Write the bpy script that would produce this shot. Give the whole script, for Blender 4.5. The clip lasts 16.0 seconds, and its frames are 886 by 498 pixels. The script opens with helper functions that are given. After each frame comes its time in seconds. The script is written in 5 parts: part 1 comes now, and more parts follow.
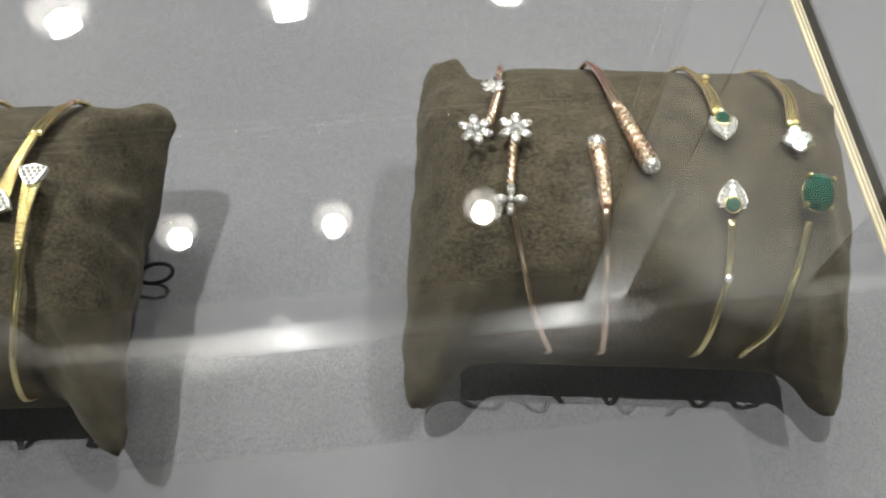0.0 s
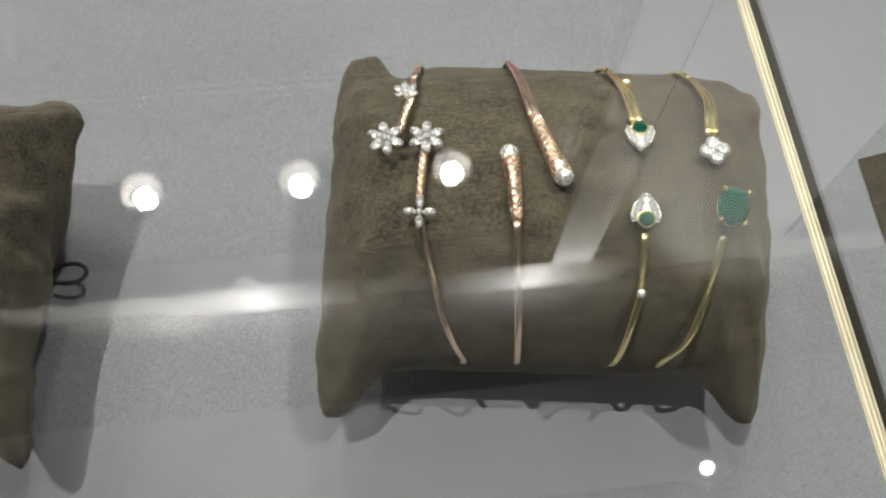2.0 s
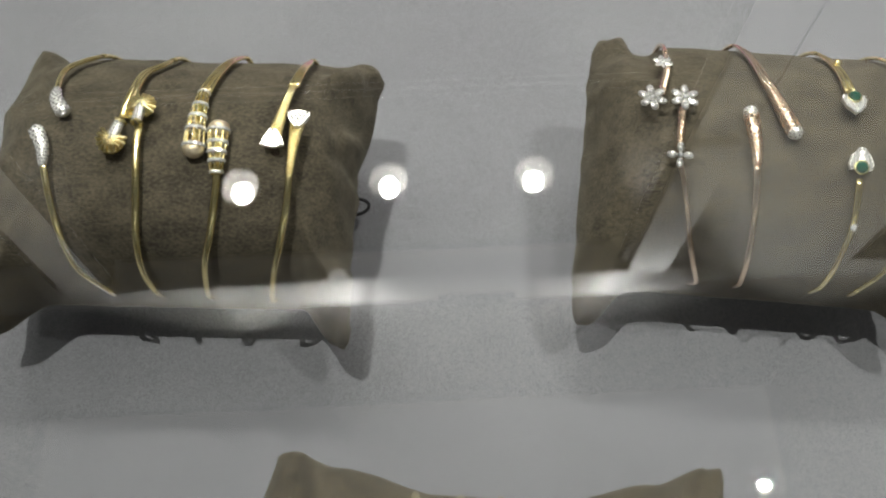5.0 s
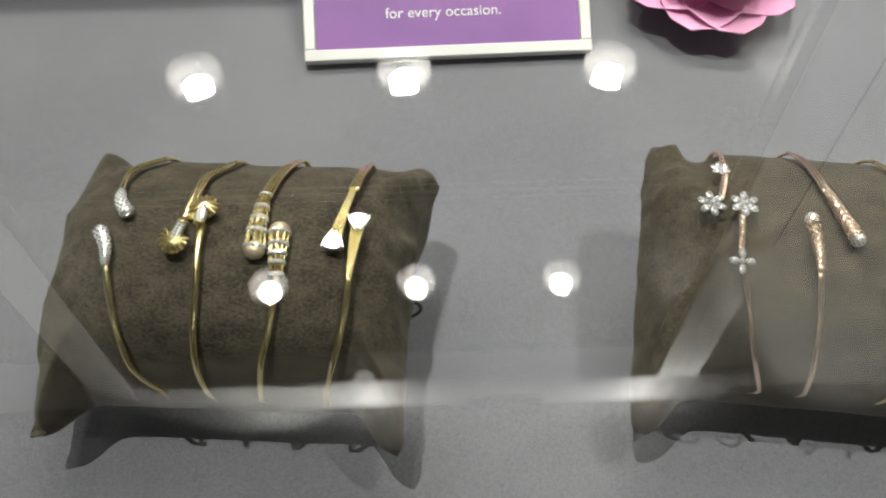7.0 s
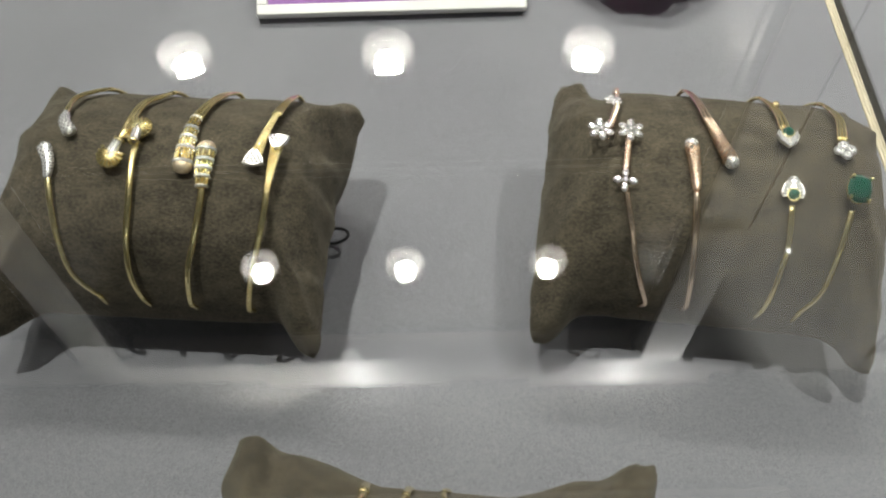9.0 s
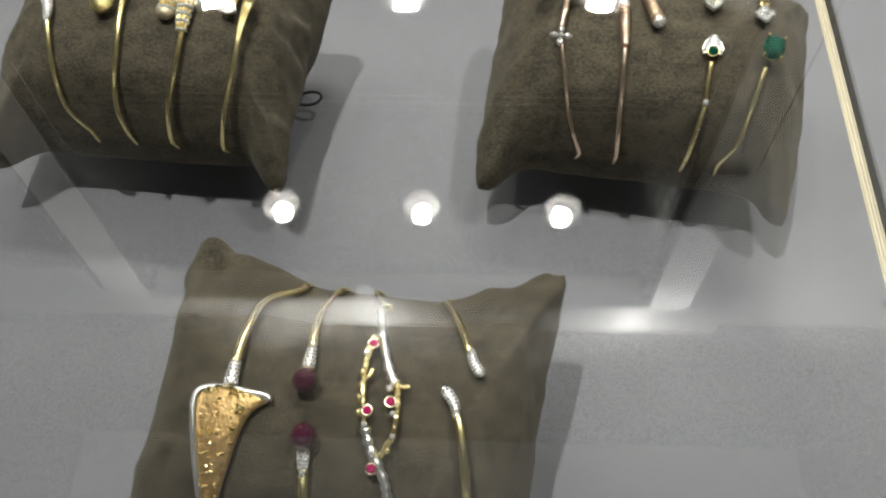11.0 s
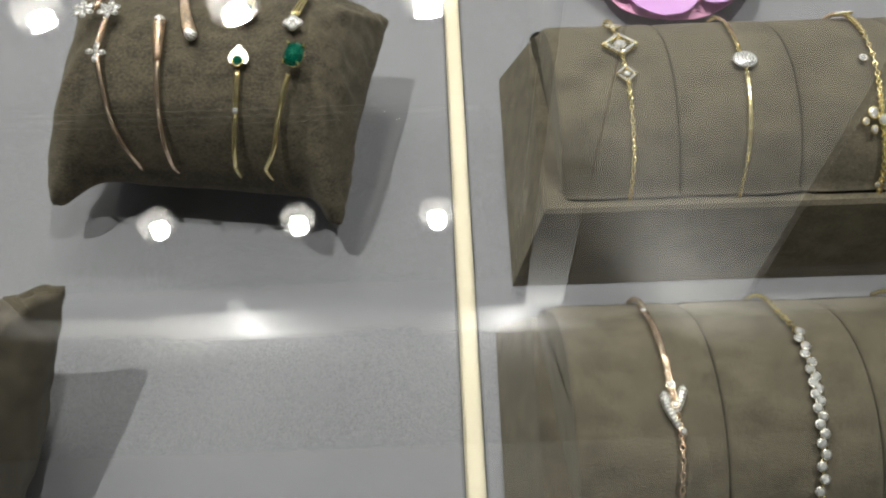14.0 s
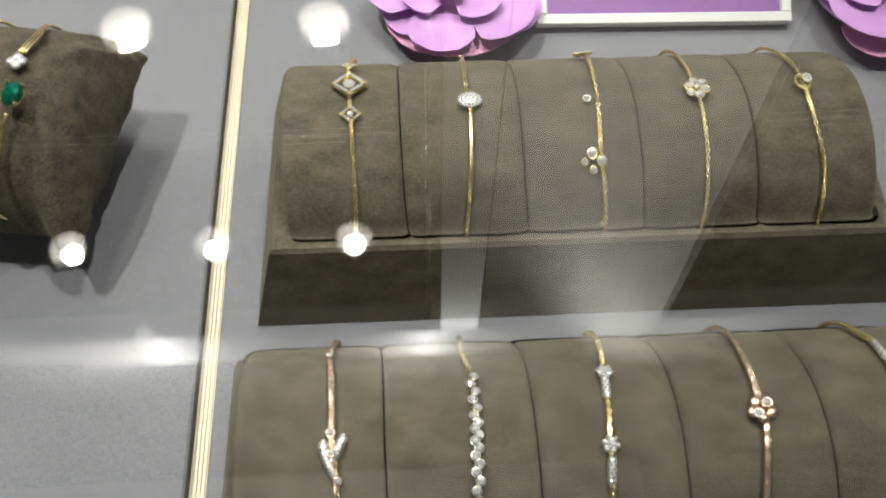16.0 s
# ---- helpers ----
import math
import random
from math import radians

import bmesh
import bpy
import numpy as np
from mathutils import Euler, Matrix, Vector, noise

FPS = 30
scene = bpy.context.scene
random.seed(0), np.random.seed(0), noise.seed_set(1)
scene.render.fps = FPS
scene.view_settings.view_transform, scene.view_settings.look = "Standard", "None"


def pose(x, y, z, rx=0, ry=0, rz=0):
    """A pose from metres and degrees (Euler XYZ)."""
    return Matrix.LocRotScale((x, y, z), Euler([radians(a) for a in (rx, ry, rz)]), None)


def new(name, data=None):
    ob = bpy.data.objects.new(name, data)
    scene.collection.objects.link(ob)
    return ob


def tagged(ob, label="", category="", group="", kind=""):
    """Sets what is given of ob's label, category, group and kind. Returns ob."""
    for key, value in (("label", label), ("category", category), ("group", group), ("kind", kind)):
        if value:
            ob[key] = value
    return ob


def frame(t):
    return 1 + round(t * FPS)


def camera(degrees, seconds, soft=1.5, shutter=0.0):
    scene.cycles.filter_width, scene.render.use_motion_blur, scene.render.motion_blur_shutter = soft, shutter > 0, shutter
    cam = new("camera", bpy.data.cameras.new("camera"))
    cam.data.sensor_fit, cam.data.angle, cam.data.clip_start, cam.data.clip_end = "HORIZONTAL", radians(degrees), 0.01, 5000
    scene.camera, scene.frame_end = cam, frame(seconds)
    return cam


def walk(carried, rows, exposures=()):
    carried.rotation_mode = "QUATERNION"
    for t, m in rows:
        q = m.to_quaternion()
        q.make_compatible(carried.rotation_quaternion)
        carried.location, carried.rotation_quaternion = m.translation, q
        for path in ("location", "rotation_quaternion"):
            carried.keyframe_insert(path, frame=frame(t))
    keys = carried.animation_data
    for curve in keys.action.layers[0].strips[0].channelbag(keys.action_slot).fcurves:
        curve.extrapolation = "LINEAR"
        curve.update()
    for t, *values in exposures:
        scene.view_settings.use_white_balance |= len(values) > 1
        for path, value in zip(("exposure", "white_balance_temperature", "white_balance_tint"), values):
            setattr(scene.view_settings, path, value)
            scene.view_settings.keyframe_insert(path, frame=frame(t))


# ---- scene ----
cam = camera(53.7, 16.0, 2.1)
METRES, EYE, TILT, LEAN, TURN = 0.65, 1.15, -62.7, -0.7, 0.0
ROWS = [
    (0.0, 0.0, 0.0, 0.0, 0.0, 0.0, 0.0),
    (0.5, -0.0137, 0.041, 0.0017, -1.17, -1.16, 0.06),
    (1.0, -0.0171, 0.0539, 0.0214, -1.53, -1.26, -0.01),
    (1.5, 0.0048, 0.0414, 0.0281, -1.5, -2.29, 0.07),
    (2.0, 0.0286, 0.0092, 0.0247, -1.36, -3.16, -0.24),
    (2.5, 0.0455, -0.0138, 0.0161, -1.34, -3.27, -0.48),
    (3.0, 0.0253, -0.0296, 0.0096, -0.66, -3.12, -0.91),
    (3.5, -0.0253, -0.0501, 0.0058, 0.0, -2.65, -1.39),
    (4.0, -0.0699, -0.0706, -0.0075, 0.95, -2.33, -2.45),
    (6.5, -0.0887, -0.0929, -0.0195, 1.8, 0.44, -2.76),
    (7.0, -0.0989, -0.0854, -0.0166, 2.69, 4.54, -3.26),
    (7.5, -0.0953, -0.0807, -0.0178, 2.76, 4.91, -3.47),
    (8.0, -0.072, -0.0874, -0.0223, 2.83, 4.88, -3.49),
    (8.5, -0.0473, -0.1007, -0.0358, 2.87, 4.87, -3.5),
    (9.0, -0.0404, -0.1226, -0.0613, 3.15, 4.49, -4.0),
    (9.5, -0.0315, -0.1485, -0.0992, 3.79, 3.24, -5.43),
    (10.0, -0.0037, -0.1559, -0.1265, 4.38, 2.46, -5.93),
    (12.5, 0.0797, -0.1807, -0.1361, 5.79, 2.81, -6.25),
    (13.0, 0.1391, -0.177, -0.1302, 5.28, 3.04, -4.8),
    (13.5, 0.2066, -0.1744, -0.128, 4.06, 3.09, -3.39),
    (14.0, 0.2814, -0.1666, -0.1195, 3.36, 3.05, -2.89),
    (14.5, 0.3469, -0.1634, -0.111, 2.83, 3.15, -3.14),
    (15.0, 0.3871, -0.1586, -0.1046, 2.05, 3.3, -3.13),
    (15.5, 0.4161, -0.1584, -0.1051, 1.64, 3.52, -2.97),
    (16.0, 0.4294, -0.1568, -0.0995, 1.38, 4.45, -2.55),
]
walk(cam, [(t, pose(0, 0, EYE, TILT, LEAN, TURN) @ pose(METRES * x, METRES * y, METRES * z, 90 + pitch, roll, yaw)) for t, x, y, z, yaw, pitch, roll in ROWS],
     [(0.0, 0.52), (4.0, 0.50), (7.0, 0.33), (9.0, 0.43), (11.0, 0.47), (12.5, 0.52), (14.0, 0.52), (15.0, 0.58), (16.0, 0.64)])

# ---- world, lamps and exposure ----
TURNED = Matrix.Rotation(radians(6.0), 4, "Z")      # the shop stands turned by six degrees
DECK, GLASS = 0.875, 1.05
FRONT, BACK, TOP, LOW = 0.574, 0.98, 2.285, 0.55     # wall niches: front plane, back panel, top and bottom
world = bpy.data.worlds.new("shop_ambient")
scene.world = world
world.use_nodes = True
world.node_tree.nodes["Background"].inputs["Color"].default_value = (0.9, 0.95, 1.0, 1)
world.node_tree.nodes["Background"].inputs["Strength"].default_value = 0.10
scene.view_settings.exposure = 0.42

LAMP_X = [-0.356, -0.095, 0.164]                    # across the wall niche
LAMP_Y, LAMP_HIGH, LAMP_LOW = 0.742, 2.245, 1.712
SPOT_WATT, FILL_WATT, DOWN_WATT = 1.0, 3.0, 70.0
DOWN_LAMPS = [(-1.35, 0.315, 0.7), (-0.42, 0.315, 1.3), (0.77, 0.315, 1.05), (1.62, 0.315, 0.8)]  # ceiling downlights over the counter
GLOW_SPOTS = (-0.180,)
BARS = [(-0.26, 2.266, 2.362), (0.205, 2.284, 2.370)]   # bars painted to glow on the niche head: left end, bottom and top
WASH_WATT = 0.8


def disc_lamp(name, x, y, z, radius, watt, colour=(1.0, 0.95, 0.87)):
    data = bpy.data.lights.new(name, "AREA")
    data.shape, data.size, data.energy, data.color = "DISK", 2 * radius, watt, colour
    ob = new(name, data)
    ob.matrix_world = TURNED @ pose(x, y, z)
    return ob


def panel_lamp(name, x, y, z, w, h, watt, rx=0.0, colour=(1.0, 0.97, 0.92)):
    data = bpy.data.lights.new(name, "AREA")
    data.shape, data.size, data.size_y, data.energy, data.color = "RECTANGLE", w, h, watt, colour
    ob = new(name, data)
    ob.matrix_world = TURNED @ pose(x, y, z, rx)
    return ob


SPOTS = [(x + dx, LAMP_Y, z, gain) for dx, high, low in ((0.0, 0.5, 2.4), (1.56, 0.4, 1.3), (-1.24, 0.4, 1.0)) for x in LAMP_X for z, gain in ((LAMP_HIGH, high), (LAMP_LOW, low))]
for sx, sy, sz, gain in SPOTS:
    disc_lamp("spot_bulb", sx, sy, sz + 0.0225, 0.018, SPOT_WATT * gain)
for dx, dy, gain in DOWN_LAMPS:
    beam = bpy.data.lights.new("ceiling_downlight_bulb", "SPOT")
    beam.energy, beam.color, beam.shadow_soft_size, beam.spot_size, beam.spot_blend = DOWN_WATT * gain, (1.0, 0.965, 0.885), 0.011, radians(54), 0.6
    new("ceiling_downlight_bulb", beam).matrix_world = TURNED @ pose(dx, dy, 3.058)
for bx, bz, bt in BARS:                              # unseen lamps added off the wall to brighten it over the niche
    panel_lamp("added_wall_wash", bx + 0.0825, FRONT - 0.12, bt + 0.03, 0.20, 0.05, WASH_WATT, 115.0)
# added fill lamps for the wall, in the boxes at the rear
for cx in (-1.0, 0.9):
    panel_lamp("added_fill_lamp", cx, -2.8, 2.93, 0.6, 0.6, FILL_WATT, 55.0)

# ---- geometry kit ----


class Shape:
    """Collects vertices and faces."""

    def __init__(self):
        self.v, self.f = [], []

    def add(self, verts, faces, m=None):
        k = len(self.v)
        self.v += [tuple(m @ Vector(p)) for p in verts] if m is not None else [tuple(p) for p in verts]
        self.f += [tuple(i + k for i in face) for face in faces]
        return self

    def box(self, x0, x1, y0, y1, z0, z1, m=None, bevel=0.0):
        if bevel:
            b = bevel
            rings = []
            for z, d in ((z0, b), (z0 + b, 0), (z1 - b, 0), (z1, b)):
                rings.append([(x0 + d, y0 + d + (b if d == 0 else 0), z), (x0 + d + (b if d == 0 else 0), y0 + d, z), (x1 - d - (b if d == 0 else 0), y0 + d, z), (x1 - d, y0 + d + (b if d == 0 else 0), z),
                              (x1 - d, y1 - d - (b if d == 0 else 0), z), (x1 - d - (b if d == 0 else 0), y1 - d, z), (x0 + d + (b if d == 0 else 0), y1 - d, z), (x0 + d, y1 - d - (b if d == 0 else 0), z)])
            verts = [p for ring in rings for p in ring]
            faces = [(8 * r + i, 8 * r + (i + 1) % 8, 8 * r + 8 + (i + 1) % 8, 8 * r + 8 + i) for r in range(3) for i in range(8)]
            faces += [tuple(range(7, -1, -1)), tuple(range(24, 32))]
            return self.add(verts, faces, m)
        p = [(x, y, z) for z in (z0, z1) for y in (y0, y1) for x in (x0, x1)]
        return self.add(p, [(0, 2, 3, 1), (4, 5, 7, 6), (0, 1, 5, 4), (2, 6, 7, 3), (0, 4, 6, 2), (1, 3, 7, 5)], m)

    def prism(self, outline, z0, z1, m=None):
        n = len(outline)
        verts = [(x, y, z0) for x, y in outline] + [(x, y, z1) for x, y in outline]
        faces = [tuple(range(n - 1, -1, -1)), tuple(range(n, 2 * n))] + [(i, (i + 1) % n, n + (i + 1) % n, n + i) for i in range(n)]
        return self.add(verts, faces, m)

    def ball(self, m, r, seg=12, rings=8, squash=(1, 1, 1)):
        verts = [(0, 0, -r * squash[2])]
        for j in range(1, rings):
            a = math.pi * j / rings - math.pi / 2
            verts += [(r * squash[0] * math.cos(a) * math.cos(2 * math.pi * i / seg), r * squash[1] * math.cos(a) * math.sin(2 * math.pi * i / seg), r * squash[2] * math.sin(a)) for i in range(seg)]
        verts.append((0, 0, r * squash[2]))
        faces = [(0, 1 + (i + 1) % seg, 1 + i) for i in range(seg)]
        for j in range(rings - 2):
            a = 1 + j * seg
            faces += [(a + i, a + (i + 1) % seg, a + seg + (i + 1) % seg, a + seg + i) for i in range(seg)]
        a = 1 + (rings - 2) * seg
        faces += [(a + i, a + (i + 1) % seg, len(verts) - 1) for i in range(seg)]
        return self.add(verts, faces, m)

    def gem(self, m, r, stretch=1.0, sides=8, deep=0.5):
        """A cut stone: table, crown, girdle and a short pavilion."""
        ring = lambda k, z, o: [(k * r * math.cos(2 * math.pi * (i + o) / sides), stretch * k * r * math.sin(2 * math.pi * (i + o) / sides), z * r) for i in range(sides)]
        verts = ring(0.55, 0.42, 0) + ring(0.85, 0.25, 0.5) + ring(1.0, 0.0, 0) + [(0, 0, -deep * r)]
        s = sides
        faces = [tuple(range(s))]
        for i in range(s):
            j = (i + 1) % s
            faces += [(i, s + i, j), (j, s + i, s + j), (s + i, 2 * s + i, 2 * s + j), (s + i, 2 * s + j, s + j), (2 * s + i, 3 * s, 2 * s + j)]
        faces = [tuple(reversed(f)) if len(f) == 3 else f for f in faces]
        return self.add(verts, faces, m)

    def tube(self, path, radii, seg=10, flat=1.0, ups=None):
        """A tube along a path; flat squashes it along the given up directions."""
        n = len(path)
        path = [Vector(p) for p in path]
        verts = []
        up = Vector((0, 0, 1))
        for i, p in enumerate(path):
            t = (path[min(i + 1, n - 1)] - path[max(i - 1, 0)]).normalized()
            u = Vector(ups[i]) if ups else up
            side = t.cross(u)
            if side.length < 1e-6:
                side = t.cross(Vector((1, 0.2, 0)))
            side.normalize()
            w = side.cross(t).normalized()
            up = w
            r = radii[i] if hasattr(radii, "__len__") else radii
            verts += [tuple(p + side * (r * math.cos(2 * math.pi * k / seg)) + w * (flat * r * math.sin(2 * math.pi * k / seg))) for k in range(seg)]
        faces = [(i * seg + k, i * seg + seg + k, i * seg + seg + (k + 1) % seg, i * seg + (k + 1) % seg) for i in range(n - 1) for k in range(seg)]
        faces += [tuple(range(seg)), tuple(range(n * seg - 1, n * seg - seg - 1, -1))]
        return self.add(verts, faces)

    def ring(self, m, radius, thick, seg=12, sub=6, stretch=1.0):
        verts, faces = [], []
        for i in range(seg):
            a = 2 * math.pi * i / seg
            for k in range(sub):
                b = 2 * math.pi * k / sub
                q = radius + thick * math.cos(b)
                verts.append((q * math.cos(a), (q + (stretch - 1) * radius) * math.sin(a), thick * math.sin(b)))
        for i in range(seg):
            for k in range(sub):
                j, l = (i + 1) % seg, (k + 1) % sub
                faces.append((i * sub + k, j * sub + k, j * sub + l, i * sub + l))
        return self.add(verts, faces, m)

    def mesh(self, name, origin, smooth):
        me = bpy.data.meshes.new(name)
        o = origin
        me.from_pydata([(x - o[0], y - o[1], z - o[2]) for x, y, z in self.v], [], self.f)
        me.update()
        if smooth:
            me.shade_smooth()
            if smooth < 180:
                me.set_sharp_from_angle(angle=radians(smooth))
        return me


def thing(name, origin, label, category, group="", kind=""):
    ob = tagged(new(name), label, category, group, kind)
    ob.empty_display_size = 0.01
    ob.location = origin
    return ob


def root_place(ob):
    while ob.parent:
        ob = ob.parent
    return ob.location


def part(name, shape, material, parent, label="", smooth=40, kind=""):
    ob = new(name, shape.mesh(name, root_place(parent), smooth))
    ob.data.materials.append(material)
    ob.parent = parent
    return tagged(ob, label, kind=kind)


def whole(name, shape, material, label, category, origin=(0, 0, 0), smooth=0, kind="", group=""):
    ob = new(name, shape.mesh(name, origin, smooth))
    ob.data.materials.append(material)
    ob.location = origin
    return tagged(ob, label, category, group, kind)


def glide(points, steps):
    """A smooth curve through control values of any length."""
    p = [np.array(q, float) for q in points]
    p = [2 * p[0] - p[1]] + p + [2 * p[-1] - p[-2]]
    out = []
    for i in range(1, len(p) - 2):
        for s in range(steps):
            t = s / steps
            a, b, c, d = p[i - 1], p[i], p[i + 1], p[i + 2]
            out.append(0.5 * (2 * b + (c - a) * t + (2 * a - 5 * b + 4 * c - d) * t * t + (3 * b - a - 3 * c + d) * t ** 3))
    out.append(p[-2])
    return out


# ---- materials ----


def material(name, colour, rough=0.5, metal=0.0, **more):
    m = bpy.data.materials.new(name)
    m.use_nodes = True
    b = m.node_tree.nodes["Principled BSDF"]
    b.inputs["Base Color"].default_value = (*colour, 1)
    b.inputs["Roughness"].default_value = rough
    b.inputs["Metallic"].default_value = metal
    for key, value in more.items():
        b.inputs[key.replace("_", " ")].default_value = value
    return m


def grain(m, low, high, scales, bump_scale=0.0, bump=0.0, depth=0.001, rough=None, fine=0.35, stretch=(1.0, 1.0, 1.0)):
    """Colour that wavers at two sizes, and a fine relief."""
    t = m.node_tree
    b = t.nodes["Principled BSDF"]
    spot = t.nodes.new("ShaderNodeNewGeometry")
    geo = t.nodes.new("ShaderNodeMapping")
    geo.inputs["Scale"].default_value = stretch
    t.links.new(spot.outputs["Position"], geo.inputs["Vector"])
    big, small = t.nodes.new("ShaderNodeTexNoise"), t.nodes.new("ShaderNodeTexNoise")
    for n, s in zip((big, small), scales):
        n.inputs["Scale"].default_value, n.inputs["Detail"].default_value = s, 3.0
        t.links.new(geo.outputs["Vector"], n.inputs["Vector"])
    blend = t.nodes.new("ShaderNodeMix")
    blend.inputs["Factor"].default_value = fine
    t.links.new(big.outputs["Fac"], blend.inputs["A"])
    t.links.new(small.outputs["Fac"], blend.inputs["B"])
    ramp = t.nodes.new("ShaderNodeValToRGB")
    ramp.color_ramp.elements[0].position, ramp.color_ramp.elements[1].position = 0.35, 0.65
    ramp.color_ramp.elements[0].color, ramp.color_ramp.elements[1].color = (*low, 1), (*high, 1)
    t.links.new(blend.outputs["Result"], ramp.inputs["Fac"])
    t.links.new(ramp.outputs["Color"], b.inputs["Base Color"])
    if bump:
        n = t.nodes.new("ShaderNodeTexNoise")
        n.inputs["Scale"].default_value, n.inputs["Detail"].default_value = bump_scale, 4.0
        t.links.new(geo.outputs["Vector"], n.inputs["Vector"])
        relief = t.nodes.new("ShaderNodeBump")
        relief.inputs["Strength"].default_value, relief.inputs["Distance"].default_value = bump, depth
        t.links.new(n.outputs["Fac"], relief.inputs["Height"])
        t.links.new(relief.outputs["Normal"], b.inputs["Normal"])
    if rough:
        spread = t.nodes.new("ShaderNodeMapRange")
        spread.inputs["To Min"].default_value, spread.inputs["To Max"].default_value = rough
        t.links.new(small.outputs["Fac"], spread.inputs["Value"])
        t.links.new(spread.outputs["Result"], b.inputs["Roughness"])
    return m


def clear_glass(name, tint=(0.97, 0.99, 0.98)):
    m = bpy.data.materials.new(name)
    m.use_nodes = True
    t = m.node_tree
    t.nodes.clear()
    out, mix = t.nodes.new("ShaderNodeOutputMaterial"), t.nodes.new("ShaderNodeMixShader")
    clear, gloss, fres = t.nodes.new("ShaderNodeBsdfTransparent"), t.nodes.new("ShaderNodeBsdfGlossy"), t.nodes.new("ShaderNodeLayerWeight")
    clear.inputs["Color"].default_value = (*tint, 1)
    gloss.inputs["Roughness"].default_value = 0.0
    fres.inputs["Blend"].default_value = 0.5
    power, scale = t.nodes.new("ShaderNodeMath"), t.nodes.new("ShaderNodeMath")
    power.operation, scale.operation = "POWER", "MULTIPLY_ADD"
    power.inputs[1].default_value, scale.inputs[1].default_value, scale.inputs[2].default_value = 5.0, 0.935, 0.065
    t.links.new(fres.outputs["Facing"], power.inputs[0])
    t.links.new(power.outputs["Value"], scale.inputs[0])
    t.links.new(scale.outputs["Value"], mix.inputs["Fac"])
    t.links.new(clear.outputs["BSDF"], mix.inputs[1])
    t.links.new(gloss.outputs["BSDF"], mix.inputs[2])
    t.links.new(mix.outputs["Shader"], out.inputs["Surface"])
    return m


def glowing(name, colour, strength):
    m = material(name, (0.8, 0.8, 0.8), 0.4)
    b = m.node_tree.nodes["Principled BSDF"]
    b.inputs["Emission Color"].default_value, b.inputs["Emission Strength"].default_value = (*colour, 1), strength
    return m


FELT = grain(material("grey_felt", (0.3, 0.3, 0.33), 0.85, Sheen_Weight=0.25), (0.150, 0.151, 0.172), (0.292, 0.293, 0.325), (9.0, 1900.0), 2300.0, 0.9, 0.0007, fine=0.75)
VELVET = grain(material("olive_brown_velvet", (0.06, 0.05, 0.04), 0.95, Sheen_Weight=0.14, Sheen_Roughness=0.5), (0.026, 0.0215, 0.0145), (0.112, 0.094, 0.064), (110.0, 800.0), 900.0, 0.55, 0.0006, fine=0.6, stretch=(1.0, 1.5, 1.5))
# same velvet on the stands, its colour lightened for the stronger light there
VELVET_LIT = grain(material("olive_brown_velvet_lit", (0.08, 0.07, 0.05), 0.95, Sheen_Weight=0.16, Sheen_Roughness=0.5), (0.062, 0.053, 0.038), (0.150, 0.130, 0.093), (80.0, 800.0), 900.0, 0.5, 0.0006, fine=0.5, stretch=(1.0, 1.5, 1.5))
for cloth in (VELVET, VELVET_LIT):
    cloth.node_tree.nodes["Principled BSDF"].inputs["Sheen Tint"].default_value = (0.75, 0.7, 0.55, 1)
GOLD = grain(material("yellow_gold", (0.9, 0.74, 0.42), 0.2, 1.0), (0.95, 0.76, 0.34), (1.0, 0.90, 0.52), (200.0, 1500.0), rough=(0.12, 0.34))
ROSE = grain(material("rose_gold", (0.86, 0.56, 0.38), 0.2, 1.0), (0.90, 0.68, 0.50), (0.98, 0.80, 0.62), (200.0, 1500.0), rough=(0.12, 0.34))
WHITE_GOLD = grain(material("white_gold", (0.85, 0.84, 0.82), 0.2, 1.0), (0.88, 0.87, 0.85), (0.96, 0.95, 0.93), (200.0, 1500.0), rough=(0.22, 0.48))
DIAMOND = material("diamond", (1.0, 1.0, 1.0), 0.10, 0.58, IOR=2.3, Specular_IOR_Level=1.0)
EMERALD = material("emerald", (0.001, 0.19, 0.115), 0.05, 0.70, IOR=1.6, Coat_Weight=0.7, Coat_Roughness=0.02)
RUBY = material("ruby", (0.42, 0.012, 0.11), 0.05, 0.0, IOR=1.75, Coat_Weight=0.5, Coat_Roughness=0.03)
GARNET = material("garnet", (0.055, 0.003, 0.020), 0.03, 0.0, IOR=1.9, Coat_Weight=1.0, Coat_Roughness=0.02)
NUGGET = grain(material("rough_gold", (0.75, 0.45, 0.17), 0.35, 0.9), (0.55, 0.34, 0.13), (0.92, 0.66, 0.32), (500.0, 1500.0), 1100.0, 0.8, 0.0006)
SATIN_GOLD = grain(material("satin_gold", (0.72, 0.6, 0.42), 0.5, 0.8), (0.62, 0.50, 0.33), (0.86, 0.75, 0.56), (300.0, 1800.0), 1500.0, 0.5, 0.0003)
CREAM = grain(material("cream_lacquer", (0.72, 0.66, 0.5), 0.4), (0.62, 0.56, 0.42), (0.76, 0.70, 0.55), (30.0, 500.0), 600.0, 0.1, 0.0003)
DARK_EDGE = material("dark_edge", (0.03, 0.03, 0.03), 0.6)
PURPLE = grain(material("purple_woven_card", (0.28, 0.09, 0.36), 0.45), (0.20, 0.075, 0.30), (0.34, 0.14, 0.44), (14.0, 1200.0), 1300.0, 0.5, 0.0005)
WHITE_PAINT = grain(material("white_frame_paint", (0.8, 0.8, 0.78), 0.35), (0.74, 0.74, 0.73), (0.82, 0.82, 0.80), (40.0, 700.0), 500.0, 0.08, 0.0003)
INK_WHITE = material("white_ink", (0.85, 0.85, 0.85), 0.5)
